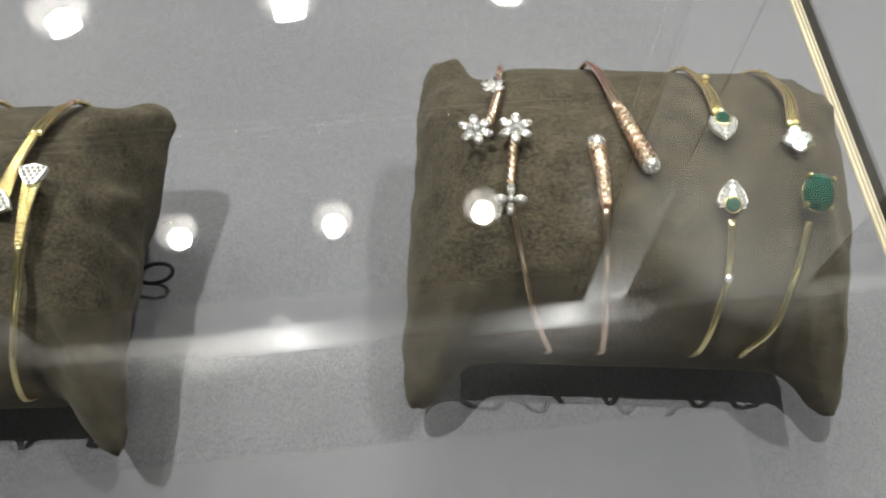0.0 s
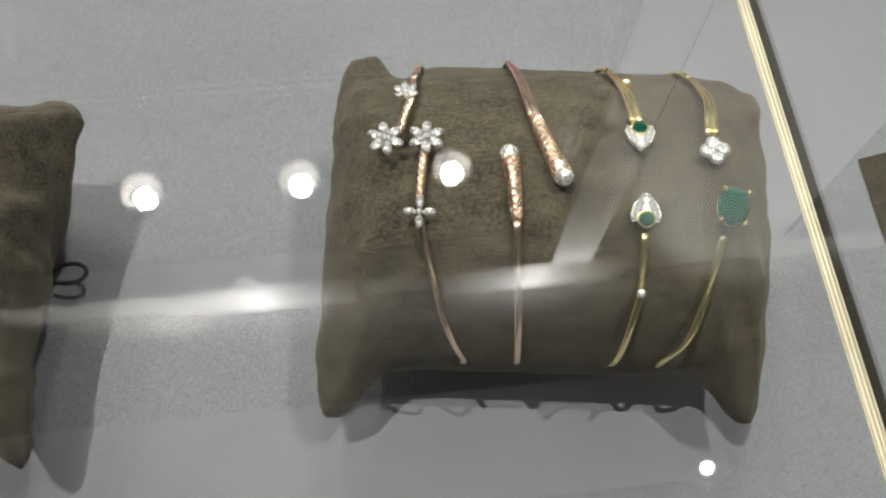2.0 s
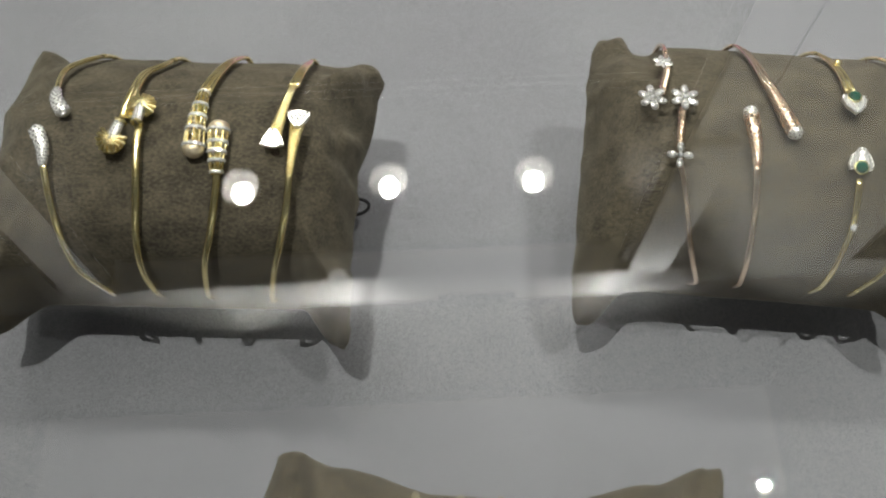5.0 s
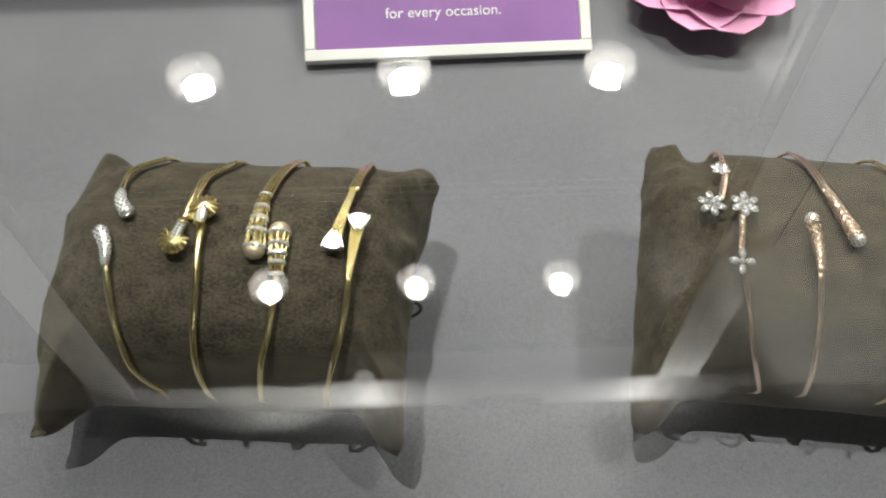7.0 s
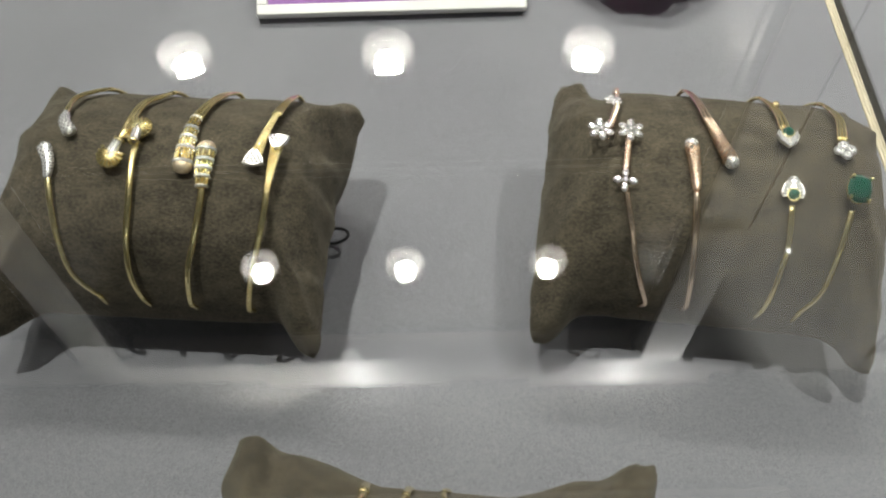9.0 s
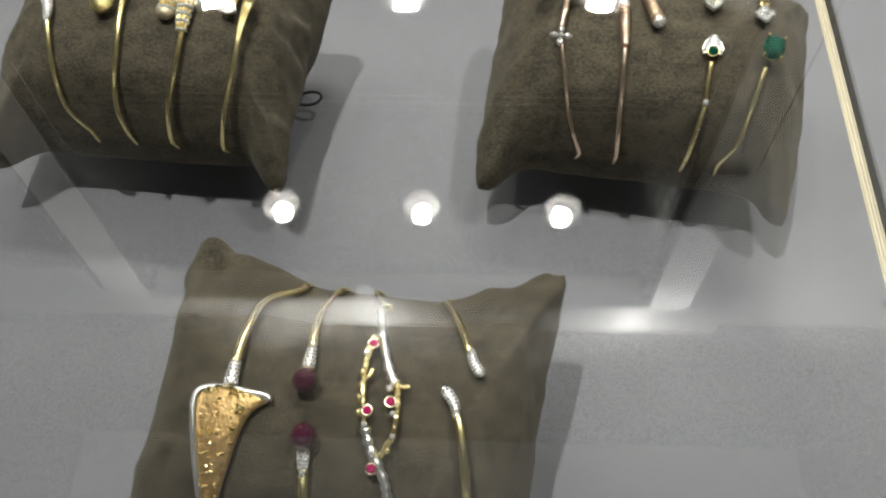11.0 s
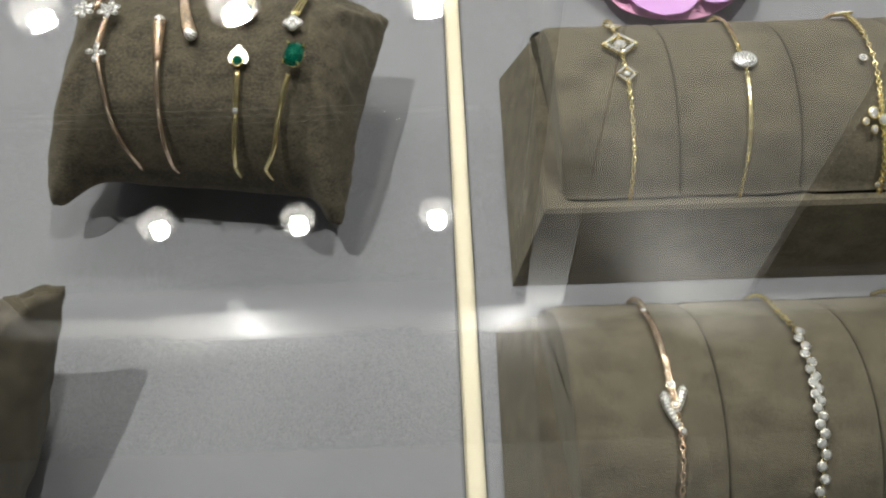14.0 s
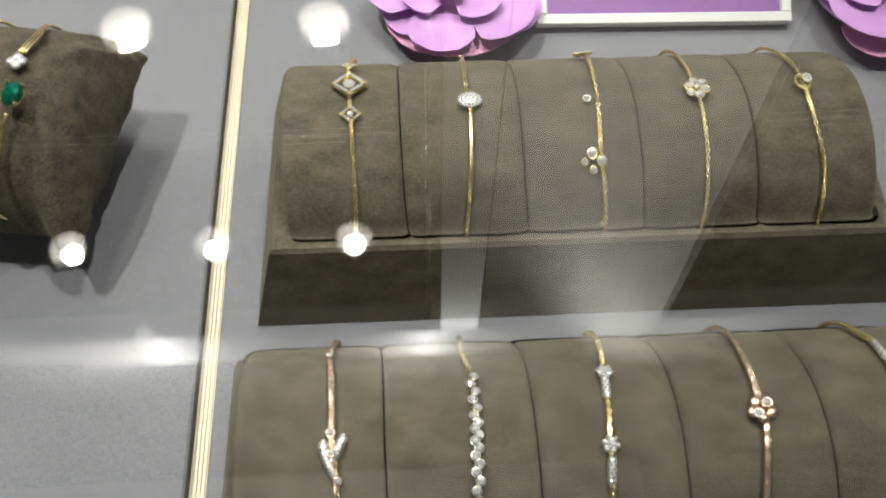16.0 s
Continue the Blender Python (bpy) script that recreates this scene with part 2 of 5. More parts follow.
PINK = grain(material("pink_paper", (0.75, 0.33, 0.55), 0.7), (0.72, 0.32, 0.54), (0.82, 0.42, 0.63), (60.0, 800.0), 700.0, 0.15, 0.0003)
LILAC = grain(material("lilac_paper", (0.55, 0.26, 0.62), 0.7), (0.48, 0.235, 0.56), (0.60, 0.34, 0.68), (60.0, 800.0), 700.0, 0.15, 0.0003)
CORD = material("black_cord", (0.012, 0.012, 0.014), 0.6)
CEILING_WHITE = grain(material("ceiling_greyed", (0.8, 0.8, 0.8), 0.7), (0.42, 0.42, 0.43), (0.48, 0.48, 0.49), (3.0, 90.0))
WALL_LIGHT = grain(material("light_wall_laminate", (0.7, 0.7, 0.72), 0.5), (0.76, 0.76, 0.77), (0.83, 0.83, 0.84), (2.0, 120.0))
BULKHEAD = grain(material("grey_bulkhead_laminate", (0.3, 0.3, 0.3), 0.5), (0.24, 0.24, 0.245), (0.31, 0.31, 0.315), (2.0, 120.0))
NICHE_DARK = grain(material("dark_niche_laminate", (0.06, 0.055, 0.055), 0.5), (0.026, 0.025, 0.026), (0.045, 0.042, 0.042), (4.0, 200.0))
STONE_FLOOR = grain(material("floor_tile", (0.45, 0.43, 0.4), 0.25), (0.38, 0.36, 0.33), (0.5, 0.48, 0.45), (2.0, 60.0))
COUNTER_WOOD = grain(material("counter_laminate", (0.4, 0.36, 0.33), 0.4), (0.34, 0.30, 0.27), (0.44, 0.4, 0.36), (5.0, 150.0))
PANE = clear_glass("counter_glass")
BAR_GLOW = glowing("painted_bar_glow", (1.0, 0.98, 0.95), 14.0)
glow_nodes = BAR_GLOW.node_tree                            # glow painted into the emission: strongest mid-bar, fading to both ends
glow_co, glow_split, glow_falloff, glow_gain = (glow_nodes.nodes.new(k) for k in ("ShaderNodeTexCoord", "ShaderNodeSeparateXYZ", "ShaderNodeFloatCurve", "ShaderNodeMath"))
glow_nodes.links.new(glow_co.outputs["UV"], glow_split.inputs["Vector"])
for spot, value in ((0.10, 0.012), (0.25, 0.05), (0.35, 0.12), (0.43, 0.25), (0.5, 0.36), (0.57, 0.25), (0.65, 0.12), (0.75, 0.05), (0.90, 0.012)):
    glow_falloff.mapping.curves[0].points.new(spot, value)
glow_falloff.mapping.curves[0].points[0].location = (0.0, 0.0)
glow_falloff.mapping.curves[0].points[-1].location = (1.0, 0.0)
glow_falloff.mapping.update()
glow_gain.operation = "MULTIPLY"
glow_gain.inputs[1].default_value = 11.0
glow_nodes.links.new(glow_split.outputs["X"], glow_falloff.inputs["Value"])
glow_nodes.links.new(glow_falloff.outputs["Value"], glow_gain.inputs[0])
glow_nodes.links.new(glow_gain.outputs["Value"], glow_nodes.nodes["Principled BSDF"].inputs["Emission Strength"])
BAFFLE = material("satin_reflector", (0.8, 0.8, 0.8), 0.35)
SPOT_GLOW = glowing("spot_glow_body", (1.0, 0.98, 0.95), 1.6)
FRAME_WHITE = grain(material("white_niche_frame", (0.8, 0.8, 0.8), 0.4), (0.74, 0.74, 0.75), (0.82, 0.82, 0.82), (6.0, 300.0))
CHROME = material("chrome", (0.8, 0.8, 0.8), 0.12, 1.0)

# ---- the shop ----
NICHES = [(-1.55, -0.657), (-0.584, 0.311), (0.715, 1.87)]
CEIL = 3.1


def structure(name, shape, mat, label, category, smooth=0):
    ob = whole(name, shape, mat, label, category, smooth=smooth, kind="structure")
    ob.matrix_world = TURNED
    return ob


structure("floor", Shape().box(-4, 5, -5, 1.2, -0.1, 0), STONE_FLOOR, "pale polished tile floor of the shop", "floor")
# ceiling greyed, strip whitened: the lit trough is put into colour
structure("ceiling", Shape().box(-4, 5, -5, 1.2, CEIL, CEIL + 0.1), CEILING_WHITE, "plain shop ceiling greyed against the lit strip", "ceiling")
structure("lit_ceiling_strip", Shape().box(-1.0, 0.835, 0.297, FRONT - 0.002, CEIL - 0.012, CEIL - 0.001), WALL_LIGHT, "ceiling strip whitened as if lit, along the bulkhead", "ceiling")
structure("wall_south", Shape().box(-4, 5, -5.1, -5, 0, CEIL), WALL_LIGHT, "plain pale grey shop wall", "wall")
structure("wall_west", Shape().box(-4.1, -4, -5, 1.2, 0, CEIL), WALL_LIGHT, "plain pale grey side wall", "wall")
structure("wall_east", Shape().box(5, 5.1, -5, 1.2, 0, CEIL), WALL_LIGHT, "plain pale grey side wall", "wall")
pier = Shape().box(-4, 5, FRONT, 1.1, 0, LOW)
edges = [-4.0] + [e for pair in NICHES for e in pair] + [5.0]
for x0, x1 in zip(edges[0::2], edges[1::2]):
    inner0 = x0 + 0.073 if x0 > -4 else x0
    inner1 = x1 - 0.073 if x1 < 0.5 else x1 - 0.002 if x1 < 5 else x1
    if inner1 - inner0 > 0.01:
        pier.box(inner0, inner1, FRONT, 1.1, LOW, TOP + 0.075)
for x0, x1 in NICHES:
    pier.box(x0, x1, BACK + 0.03, 1.1, LOW, TOP + 0.075)
structure("wall_north", pier, WALL_LIGHT, "pale laminate wall with display niches", "wall")
structure("bulkhead", Shape().box(-4, 5, FRONT, 1.1, TOP + 0.0785, CEIL), BULKHEAD, "grey laminate bulkhead over the wall niches", "wall")
POSTS = [(-1.623, -1.553), (-0.654, -0.587), (0.314, 0.384), (1.873, 1.943)]
for i, (x0, x1) in enumerate(POSTS):
    structure("trim_%d" % (i + 1), Shape().box(x0, x1, FRONT - 0.004, BACK, LOW, TOP + 0.078, None, 0.0015), FRAME_WHITE, "pale metal post beside a wall niche", "trim")
for i, (x0, x1) in enumerate(NICHES):
    structure("trim_%d" % (i + 5), Shape().box(x0, x1, FRONT - 0.004, FRONT + 0.05, TOP + 0.004, TOP + 0.078, None, 0.0015), FRAME_WHITE, "pale metal head over a wall niche", "trim")
    structure("niche_lining_%d" % (i + 1), Shape().box(x0, x1, BACK, BACK + 0.027, LOW, TOP).box(x0 - 0.002, x0 + 0.012, FRONT + 0.003, BACK - 0.003, LOW, TOP - 0.003)
              .box(x1 - 0.012, x1 + 0.002, FRONT + 0.003, BACK - 0.003, LOW, TOP - 0.003).box(x0 + 0.013, x1 - 0.013, FRONT + 0.053, BACK - 0.003, TOP - 0.012, TOP), NICHE_DARK, "dark laminate lining of a wall niche", "niche")
# dark strip put in for the shadow line along the post
structure("trim_8", Shape().box(0.3845, 0.3862, FRONT - 0.0035, FRONT, LOW, TOP + 0.078), DARK_EDGE, "dark strip standing in for the shadow line beside the niche post", "trim")


def niche_shelf(x0, x1, z):
    ob = thing("niche_shelf", TURNED @ Vector(((x0 + x1) / 2, 0.8, z)), "dark laminate shelf with a chrome edge in the wall niche", "shelf", "niche shelves")
    part("board", Shape().box(x0 + 0.013, x1 - 0.013, FRONT + 0.020, BACK - 0.005, z, z + 0.034, TURNED), NICHE_DARK, ob, smooth=0)
    for h in (0.016, 0.028):
        part("edge_strip", Shape().tube([TURNED @ Vector((x, FRONT + 0.0185, z + h)) for x in (x0 + 0.014, (x0 + x1) / 2, x1 - 0.014)], 0.0022, 10), CHROME, ob, "rounded chrome edge strip", smooth=180)


def upright(x):
    ob = thing("shelf_upright", TURNED @ Vector((x, FRONT + 0.01, LOW)), "thin chrome shelf upright at the niche edge", "upright", "shelf uprights")
    for dx in (0.0, 0.011):
        part("rail", Shape().tube([TURNED @ Vector((x + dx + 0.002, FRONT + 0.010, z)) for z in (LOW, (LOW + TOP) / 2, TOP - 0.004)], 0.0022, 10), CHROME, ob, smooth=180)


def spot_lamp(x, y, z):
    """A downlight can: the bulb sits deep behind the rim."""
    ob = thing("spot_lamp", TURNED @ Vector((x, y, z)), "small round recessed downlight in the wall niche", "lamp", "niche downlights")
    n = 32
    circle = lambda r, zz: [(x + r * math.cos(2 * math.pi * i / n), y + r * math.sin(2 * math.pi * i / n), zz) for i in range(n)]
    face = lambda a, b: [(a * n + i, a * n + (i + 1) % n, b * n + (i + 1) % n, b * n + i) for i in range(n)]
    rings = [circle(0.0195, z + 0.0235), circle(0.0265, z + 0.016), circle(0.0275, z + 0.014), circle(0.0325, z + 0.001)]
    part("reflector", Shape().add([p for ring in rings for p in ring], face(1, 0) + face(2, 1) + face(3, 2), TURNED), BAFFLE, ob, "satin pale reflector", smooth=30)
    rings = [circle(0.0325, z + 0.001), circle(0.0330, z - 0.001), circle(0.0352, z - 0.001), circle(0.0358, z + 0.002)]
    part("rim", Shape().add([p for ring in rings for p in ring], face(1, 0) + face(2, 1) + face(3, 2), TURNED), BAFFLE, ob, "pale rim", smooth=30)
    rings = [circle(0.0357, z + 0.002), circle(0.0350, z + 0.0265)]
    part("can", Shape().add([p for ring in rings for p in ring], face(1, 0) + [tuple(range(n, 2 * n))], TURNED), NICHE_DARK, ob, smooth=30)
    part("louvre", Shape().ring(TURNED @ pose(x, y, z + 0.013), 0.0272, 0.0007, 32, 6), CHROME, ob, smooth=180)


for x0, x1 in NICHES:
    niche_shelf(x0, x1, LAMP_LOW + 0.0275)
    upright(x0 + 0.004)
    upright(x1 - 0.020)
for sx, sy, sz, gain in SPOTS:
    spot_lamp(sx, sy, sz)
# glowing body added as a bright spot below the frame, no lamp inside
for px in GLOW_SPOTS:
    blob = thing("added_glow_spot", TURNED @ Vector((px, 0.540, 2.2)), "added glowing spot on a thin arm below the niche frame", "lamp", "frame uplights")
    part("body", Shape().ball(TURNED @ pose(px, 0.540, 2.198), 0.016, 24, 8, (1, 0.8, 0.32)), SPOT_GLOW, blob, "glowing frosted body", smooth=40)
    part("arm", Shape().tube([TURNED @ Vector((px + 0.013, 0.550, 2.198)), TURNED @ Vector((px + 0.022, 0.558, 2.25)), TURNED @ Vector((px + 0.022, 0.571, 2.30))], 0.0016, 8), FRAME_WHITE, blob, smooth=180)

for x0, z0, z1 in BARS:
    bar = thing("glow_bar", TURNED @ Vector((x0, FRONT, 2.32)), "white bar on the niche frame with its glow painted in", "lamp", "frame bar lights")
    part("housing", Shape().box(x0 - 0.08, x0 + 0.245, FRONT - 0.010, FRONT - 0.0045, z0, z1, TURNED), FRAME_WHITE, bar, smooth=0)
    # rims glow as well, standing in for glints on the bar's edges
    for name, low, high, deep in (("glow_face", z0 + 0.010, z1 - 0.010, 0.014), ("rim", z0, z0 + 0.005, 0.015), ("rim", z1 - 0.005, z1, 0.015)):
        strip = part(name, Shape().box(x0 - 0.079, x0 + 0.244, FRONT - deep, FRONT - 0.0104, low, high, TURNED), BAR_GLOW, bar, smooth=0)
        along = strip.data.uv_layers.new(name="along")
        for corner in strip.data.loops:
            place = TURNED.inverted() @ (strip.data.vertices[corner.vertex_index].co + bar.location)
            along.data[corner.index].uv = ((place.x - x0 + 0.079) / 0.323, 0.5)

# glow fading down the post, put in as an emissive strip
bar = thing("glow_bar", TURNED @ Vector((0.3135, FRONT, 2.282)), "upright strip painted to glow like the lit niche post", "lamp", "frame bar lights")
strip = part("glow_face", Shape().box(0.3155, 0.3825, FRONT - 0.009, FRONT - 0.005, 1.88, 2.283, TURNED), BAR_GLOW, bar, smooth=0)
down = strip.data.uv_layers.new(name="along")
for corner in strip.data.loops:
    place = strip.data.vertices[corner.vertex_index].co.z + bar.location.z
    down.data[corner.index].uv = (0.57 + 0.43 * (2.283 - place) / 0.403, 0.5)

for dx, dy, gain in DOWN_LAMPS:
    down = thing("ceiling_downlight", TURNED @ Vector((dx, dy, 3.08)), "round white downlight set in the shop ceiling", "lamp", "ceiling downlights")
    part("trim_ring", Shape().ring(TURNED @ pose(dx, dy, 3.082), 0.040, 0.006, 32, 8), WHITE_PAINT, down, smooth=60)
    part("back_plate", Shape().prism([(0.039 * math.cos(math.pi * k / 16), 0.039 * math.sin(math.pi * k / 16)) for k in range(32)], 3.0815, 3.0875, TURNED @ pose(dx, dy, 0)), WHITE_PAINT, down, smooth=30)

# added fill light boxes, tilted and out of view under the rear ceiling
for cx in (-1.0, 0.9):
    panel = thing("added_fill_box", TURNED @ Vector((cx, -2.8, 3.1)), "added unseen fill light box hung tilted from the ceiling", "lamp", "ceiling lights")
    tilt = TURNED @ pose(cx, -2.8, 2.93, 55.0)
    part("frame", Shape().box(-0.33, -0.305, -0.33, 0.33, -0.01, 0.05, tilt).box(0.305, 0.33, -0.33, 0.33, -0.01, 0.05, tilt).box(-0.304, 0.304, -0.33, -0.305, -0.01, 0.05, tilt)
         .box(-0.304, 0.304, 0.305, 0.33, -0.01, 0.05, tilt).box(-0.304, 0.304, -0.304, 0.304, 0.03, 0.05, tilt), WHITE_PAINT, panel, smooth=0)
    part("hanger", Shape().tube([tilt @ Vector((0, 0.2, 0.05)), TURNED @ Vector((cx, -2.7, 3.099))], 0.008, 8), WHITE_PAINT, panel)

# ---- the counter case ----
X0, X1, Y0, Y1 = -0.95, 1.25, -0.30, 0.42
case = thing("display_counter", TURNED @ Vector((0.15, 0.05, 0.0)), "glass-topped jewellery counter lined with grey felt", "counter")
part("cabinet", Shape().box(X0, X1, Y0, Y1, 0.08, 0.855, TURNED, 0.006), COUNTER_WOOD, case)
part("plinth", Shape().box(X0 + 0.04, X1 - 0.04, Y0 + 0.05, Y1 - 0.04, 0.0, 0.079, TURNED), DARK_EDGE, case, smooth=0)
top = part("glass_top", Shape().box(X0, X1, Y0, Y1, GLASS - 0.008, GLASS, TURNED), PANE, case, "clear glass counter top", smooth=0)
top.visible_shadow = False
for name, box in (("glass_side", (X0, X0 + 0.008, Y0 + 0.01, Y1, 0.857, GLASS - 0.009)), ("glass_side", (X1 - 0.008, X1, Y0 + 0.01, Y1, 0.857, GLASS - 0.009)),
                  ("glass_front", (X0, X1, Y0, Y0 + 0.008, 0.857, GLASS - 0.009))):
    pane = part(name, Shape().box(*box, TURNED), PANE, case, smooth=0)
    pane.visible_shadow = False
# unseen white panels added to brighten what the gold reflects
for x0, x1, dy in ((X0 + 0.009, 0.16, 0.0), (0.14, X1 - 0.009, 0.009)):
    part("added_reflector", Shape().box(x0, x1, Y1 - 0.019 + dy, Y1 - 0.011 + dy, DECK + 0.002, GLASS - 0.010, TURNED, 0.001), WHITE_PAINT, case, "white panel added to brighten the gold", smooth=30)
SEAM0, SEAM1 = 0.1745, 0.1835                         # the joint between the two felt boards
part("felt_board", Shape().box(X0 + 0.01, SEAM0, Y0 + 0.01, Y1 - 0.002, 0.856, DECK, TURNED, 0.0008), FELT, case, "grey felt display board", smooth=30)
part("felt_board", Shape().box(SEAM1, X1 - 0.01, Y0 + 0.01, Y1 - 0.002, 0.856, DECK, TURNED, 0.0008), FELT, case, "grey felt display board", smooth=30)
joint = Shape().box(SEAM0 + 0.0002, SEAM1 - 0.0002, Y0 + 0.01, Y1 - 0.002, 0.856, 0.868, TURNED)
for k in (0.0007, 0.0024, 0.0041, 0.0058, 0.0074):
    joint.box(SEAM0 + k, SEAM0 + k + 0.0008, Y0 + 0.01, Y1 - 0.002, 0.868, 0.8690, TURNED)
part("joint_strip", joint, CREAM, case, "cream strip in the joint", smooth=0)
for x in (SEAM0, SEAM1 - 0.0004):
    part("joint_wall", Shape().box(x, x + 0.0004, Y0 + 0.011, Y1 - 0.003, 0.8681, DECK - 0.0012, TURNED), DARK_EDGE, case, smooth=0)

# ---- pillows ----


class Roll:
    """A rounded support along x, on which jewellery lies: places by x and angle round it."""

    def __init__(self, yc, zc, ry, rz, slope):
        self.yc, self.zc, self.ry, self.rz, self.slope = yc, zc, ry, rz, slope

    def at(self, x, angle, lift=0.0):
        a = radians(angle)
        n = Vector((0, math.cos(a) / self.ry, math.sin(a) / self.rz)).normalized()
        p = Vector((x, self.yc + self.slope * x + self.ry * math.cos(a), self.zc + self.rz * math.sin(a))) + n * lift
        p.z = max(p.z, DECK + 0.0022)
        return p, n

    def frame_at(self, x, angle, lift=0.0, spin=0.0):
        p, n = self.at(x, angle, lift)
        side = Vector((1, self.slope, 0)).normalized()
        up = n.cross(side).normalized()
        m = Matrix((side, up, n)).transposed().to_4x4()
        m.translation = p
        return m @ Matrix.Rotation(radians(spin), 4, "Z")

    def path(self, stops, steps=6, lift=0.0):
        places = [self.at(x, a, lift) for x, a in glide(stops, steps)]
        return [p for p, n in places], [n for p, n in places]


ROLL_A = Roll(0.125, 0.912, 0.046, 0.041, 0.03)
ROLL_B = Roll(0.138, 0.912, 0.047, 0.041, -0.03)
ROLL_C = Roll(-0.035, 0.912, 0.047, 0.041, 0.0)
ROLL_D = Roll(0.103, 0.908, 0.048, 0.040, 0.1)
ROLL_E = Roll(-0.035, 0.910, 0.046, 0.042, 0.1)


def pillow(roll, corners, seed, pinch, wide=0.0, dips=(1, 1, 1, 1), blunt=(0.03, 0.03, 0.03, 0.03), ears=(0.0, 0.0), lift=(0.0, 0.0)):
    """A bangle pillow: round under its bangles, running out into four soft corners: front left, front right, back right, back left."""
    fl, fr, br, bl = (np.array(c) for c in corners)
    centre = (fl + fr + br + bl) / 4
    nu, nv = 96, 60
    shape = Shape()
    spread = lambda k, n: math.sin(math.pi / 2 * (2 * k / n - 1)) * 0.6 + (2 * k / n - 1) * 0.4
    mixed = lambda four, u, v: (four[0] if u < 0 else four[1]) * (0.5 - 0.5 * math.tanh(3 * v)) + (four[3] if u < 0 else four[2]) * (0.5 + 0.5 * math.tanh(3 * v))

    def place(u, v, side):
        round_off = mixed(blunt, u, v) * (abs(u) * abs(v)) ** 4
        us, vs = u * (1 - round_off), v * (1 - 1.4 * round_off)
        a, b = (us + 1) / 2, (vs + 1) / 2
        flat = (1 - a) * (1 - b) * fl + a * (1 - b) * fr + a * b * br + (1 - a) * b * bl
        flat[0] -= us * abs(us) * pinch[u > 0] * (1 - v * v)
        flat[2] += abs(us) * lift[u > 0] * (1 - v * v)
        begin = 0.50 - wide * max(v, 0.0)
        k = min(max((abs(u) - begin) / (1 - begin), 0.0), 1.0)
        soft = wide * 3.0 * max(v, 0.0)
        k = (1 - soft) * k * k * (3 - 2 * k) + soft * k
        x = flat[0]
        y = (1 - k) * (roll.yc + roll.slope * x + (roll.ry - 0.0005) * v) + k * flat[1]
        sag = min(max((-v - 0.72) / 0.28, 0.0), 1.0)
        z = (1 - k) * (roll.zc - 0.0090 * sag * sag) + k * flat[2]
        dip = mixed(dips, u, v) * math.exp(-((abs(u) - 0.72) / 0.11) ** 2)
        y -= v * 0.0060 * dip
        full = max(1 - abs(u) ** 6.0, 0.0) ** 0.75 * math.sqrt(max(1 - v * v, 0.0))
        under = 1.0 if side > 0 else 1 - 0.7 * k * abs(v)
        wob = noise.noise(Vector((u * 2.2 + seed, v * 2.2, side * 3.0))) * (0.0010 + 0.0012 * k) + noise.noise(Vector((u * 8 + seed, v * 6, side * 5.0))) * (0.0007 + 0.0013 * k)
        wob += 0.0005 * noise.noise(Vector((u * 19 + seed, v * 13, side * 2.0))) * k
        ear = 0.0095 * dip * max(v, 0.0) ** 3 * (1.0 if u < 0 else 0.45)
        hollow = ears[u > 0] * math.exp(-((abs(u) - 0.93) / 0.07) ** 2 - ((v - 0.80) / 0.13) ** 2) * (side > 0)
        fold = (0.0042 - 0.0085 * abs(math.sin(6.5 * (abs(u) - 0.8 * abs(v)) + seed * u)) ** 0.7) * k * (0.3 + 0.7 * abs(v)) * min(1.0, 2 * full)
        crease = -0.0016 * math.exp(-((abs(u) - 0.55 - 0.25 * abs(v)) / 0.035) ** 2) * abs(v) ** 2 * min(1.0, 2 * full)
        z += side * ((roll.rz - 0.0012) * full * under + (wob - 0.0006 + crease) * min(1.0, 3 * full)) + fold - hollow
        return (x + 0.8 * wob * k, y + 1.2 * wob * k, max(z - ear, DECK + 0.0006))

    index = {}
    for side in (1, -1):
        for i in range(nu + 1):
            for j in range(nv + 1):
                rim = i in (0, nu) or j in (0, nv)
                if rim and side < 0:
                    index[side, i, j] = index[1, i, j]
                    continue
                index[side, i, j] = len(shape.v)
                shape.v.append(place(spread(i, nu), spread(j, nv), 0 if rim else side))
        for i in range(nu):
            for j in range(nv):
                q = (index[side, i, j], index[side, i + 1, j], index[side, i + 1, j + 1], index[side, i, j + 1])
                shape.f.append(q if side > 0 else q[::-1])
    return whole("bangle_pillow", shape, VELVET, "dark olive-brown velvet bangle pillow lying on grey felt", "pillow", (centre[0], centre[1], DECK), 180, group="bangle pillows")


pillow(ROLL_A, ((-0.2183, 0.0572, 0.901), (-0.0835, 0.0573, 0.903), (-0.0755, 0.1720, 0.923), (-0.2190, 0.1725, 0.917)), 1.3, (0.000, 0.009), 0.0, (0.8, 1.0, 0.3, 0.5), (0.04, 0.06, 0.09, 0.05), (0.0, 0.0), (0.002, 0.003))
pillow(ROLL_B, ((-0.0102, 0.0723, 0.898), (0.1243, 0.0705, 0.896), (0.1340, 0.1830, 0.913), (-0.0050, 0.1840, 0.929)), 4.1, (0.001, 0.005), 0.0, (0.8, 0.9, 0.2, 0.75), (0.05, 0.07, 0.06, 0.05), (0.002, 0.0), (0.004, 0.010))
pillow(ROLL_C, ((-0.1130, -0.102, 0.896), (0.0270, -0.100, 0.896), (0.0350, 0.0250, 0.937), (-0.1035, 0.0215, 0.939)), 7.7, (0.004, 0.005), 0.2, (0.3, 0.3, 0.3, 0.3), (0.04, 0.04, 0.07, 0.06))

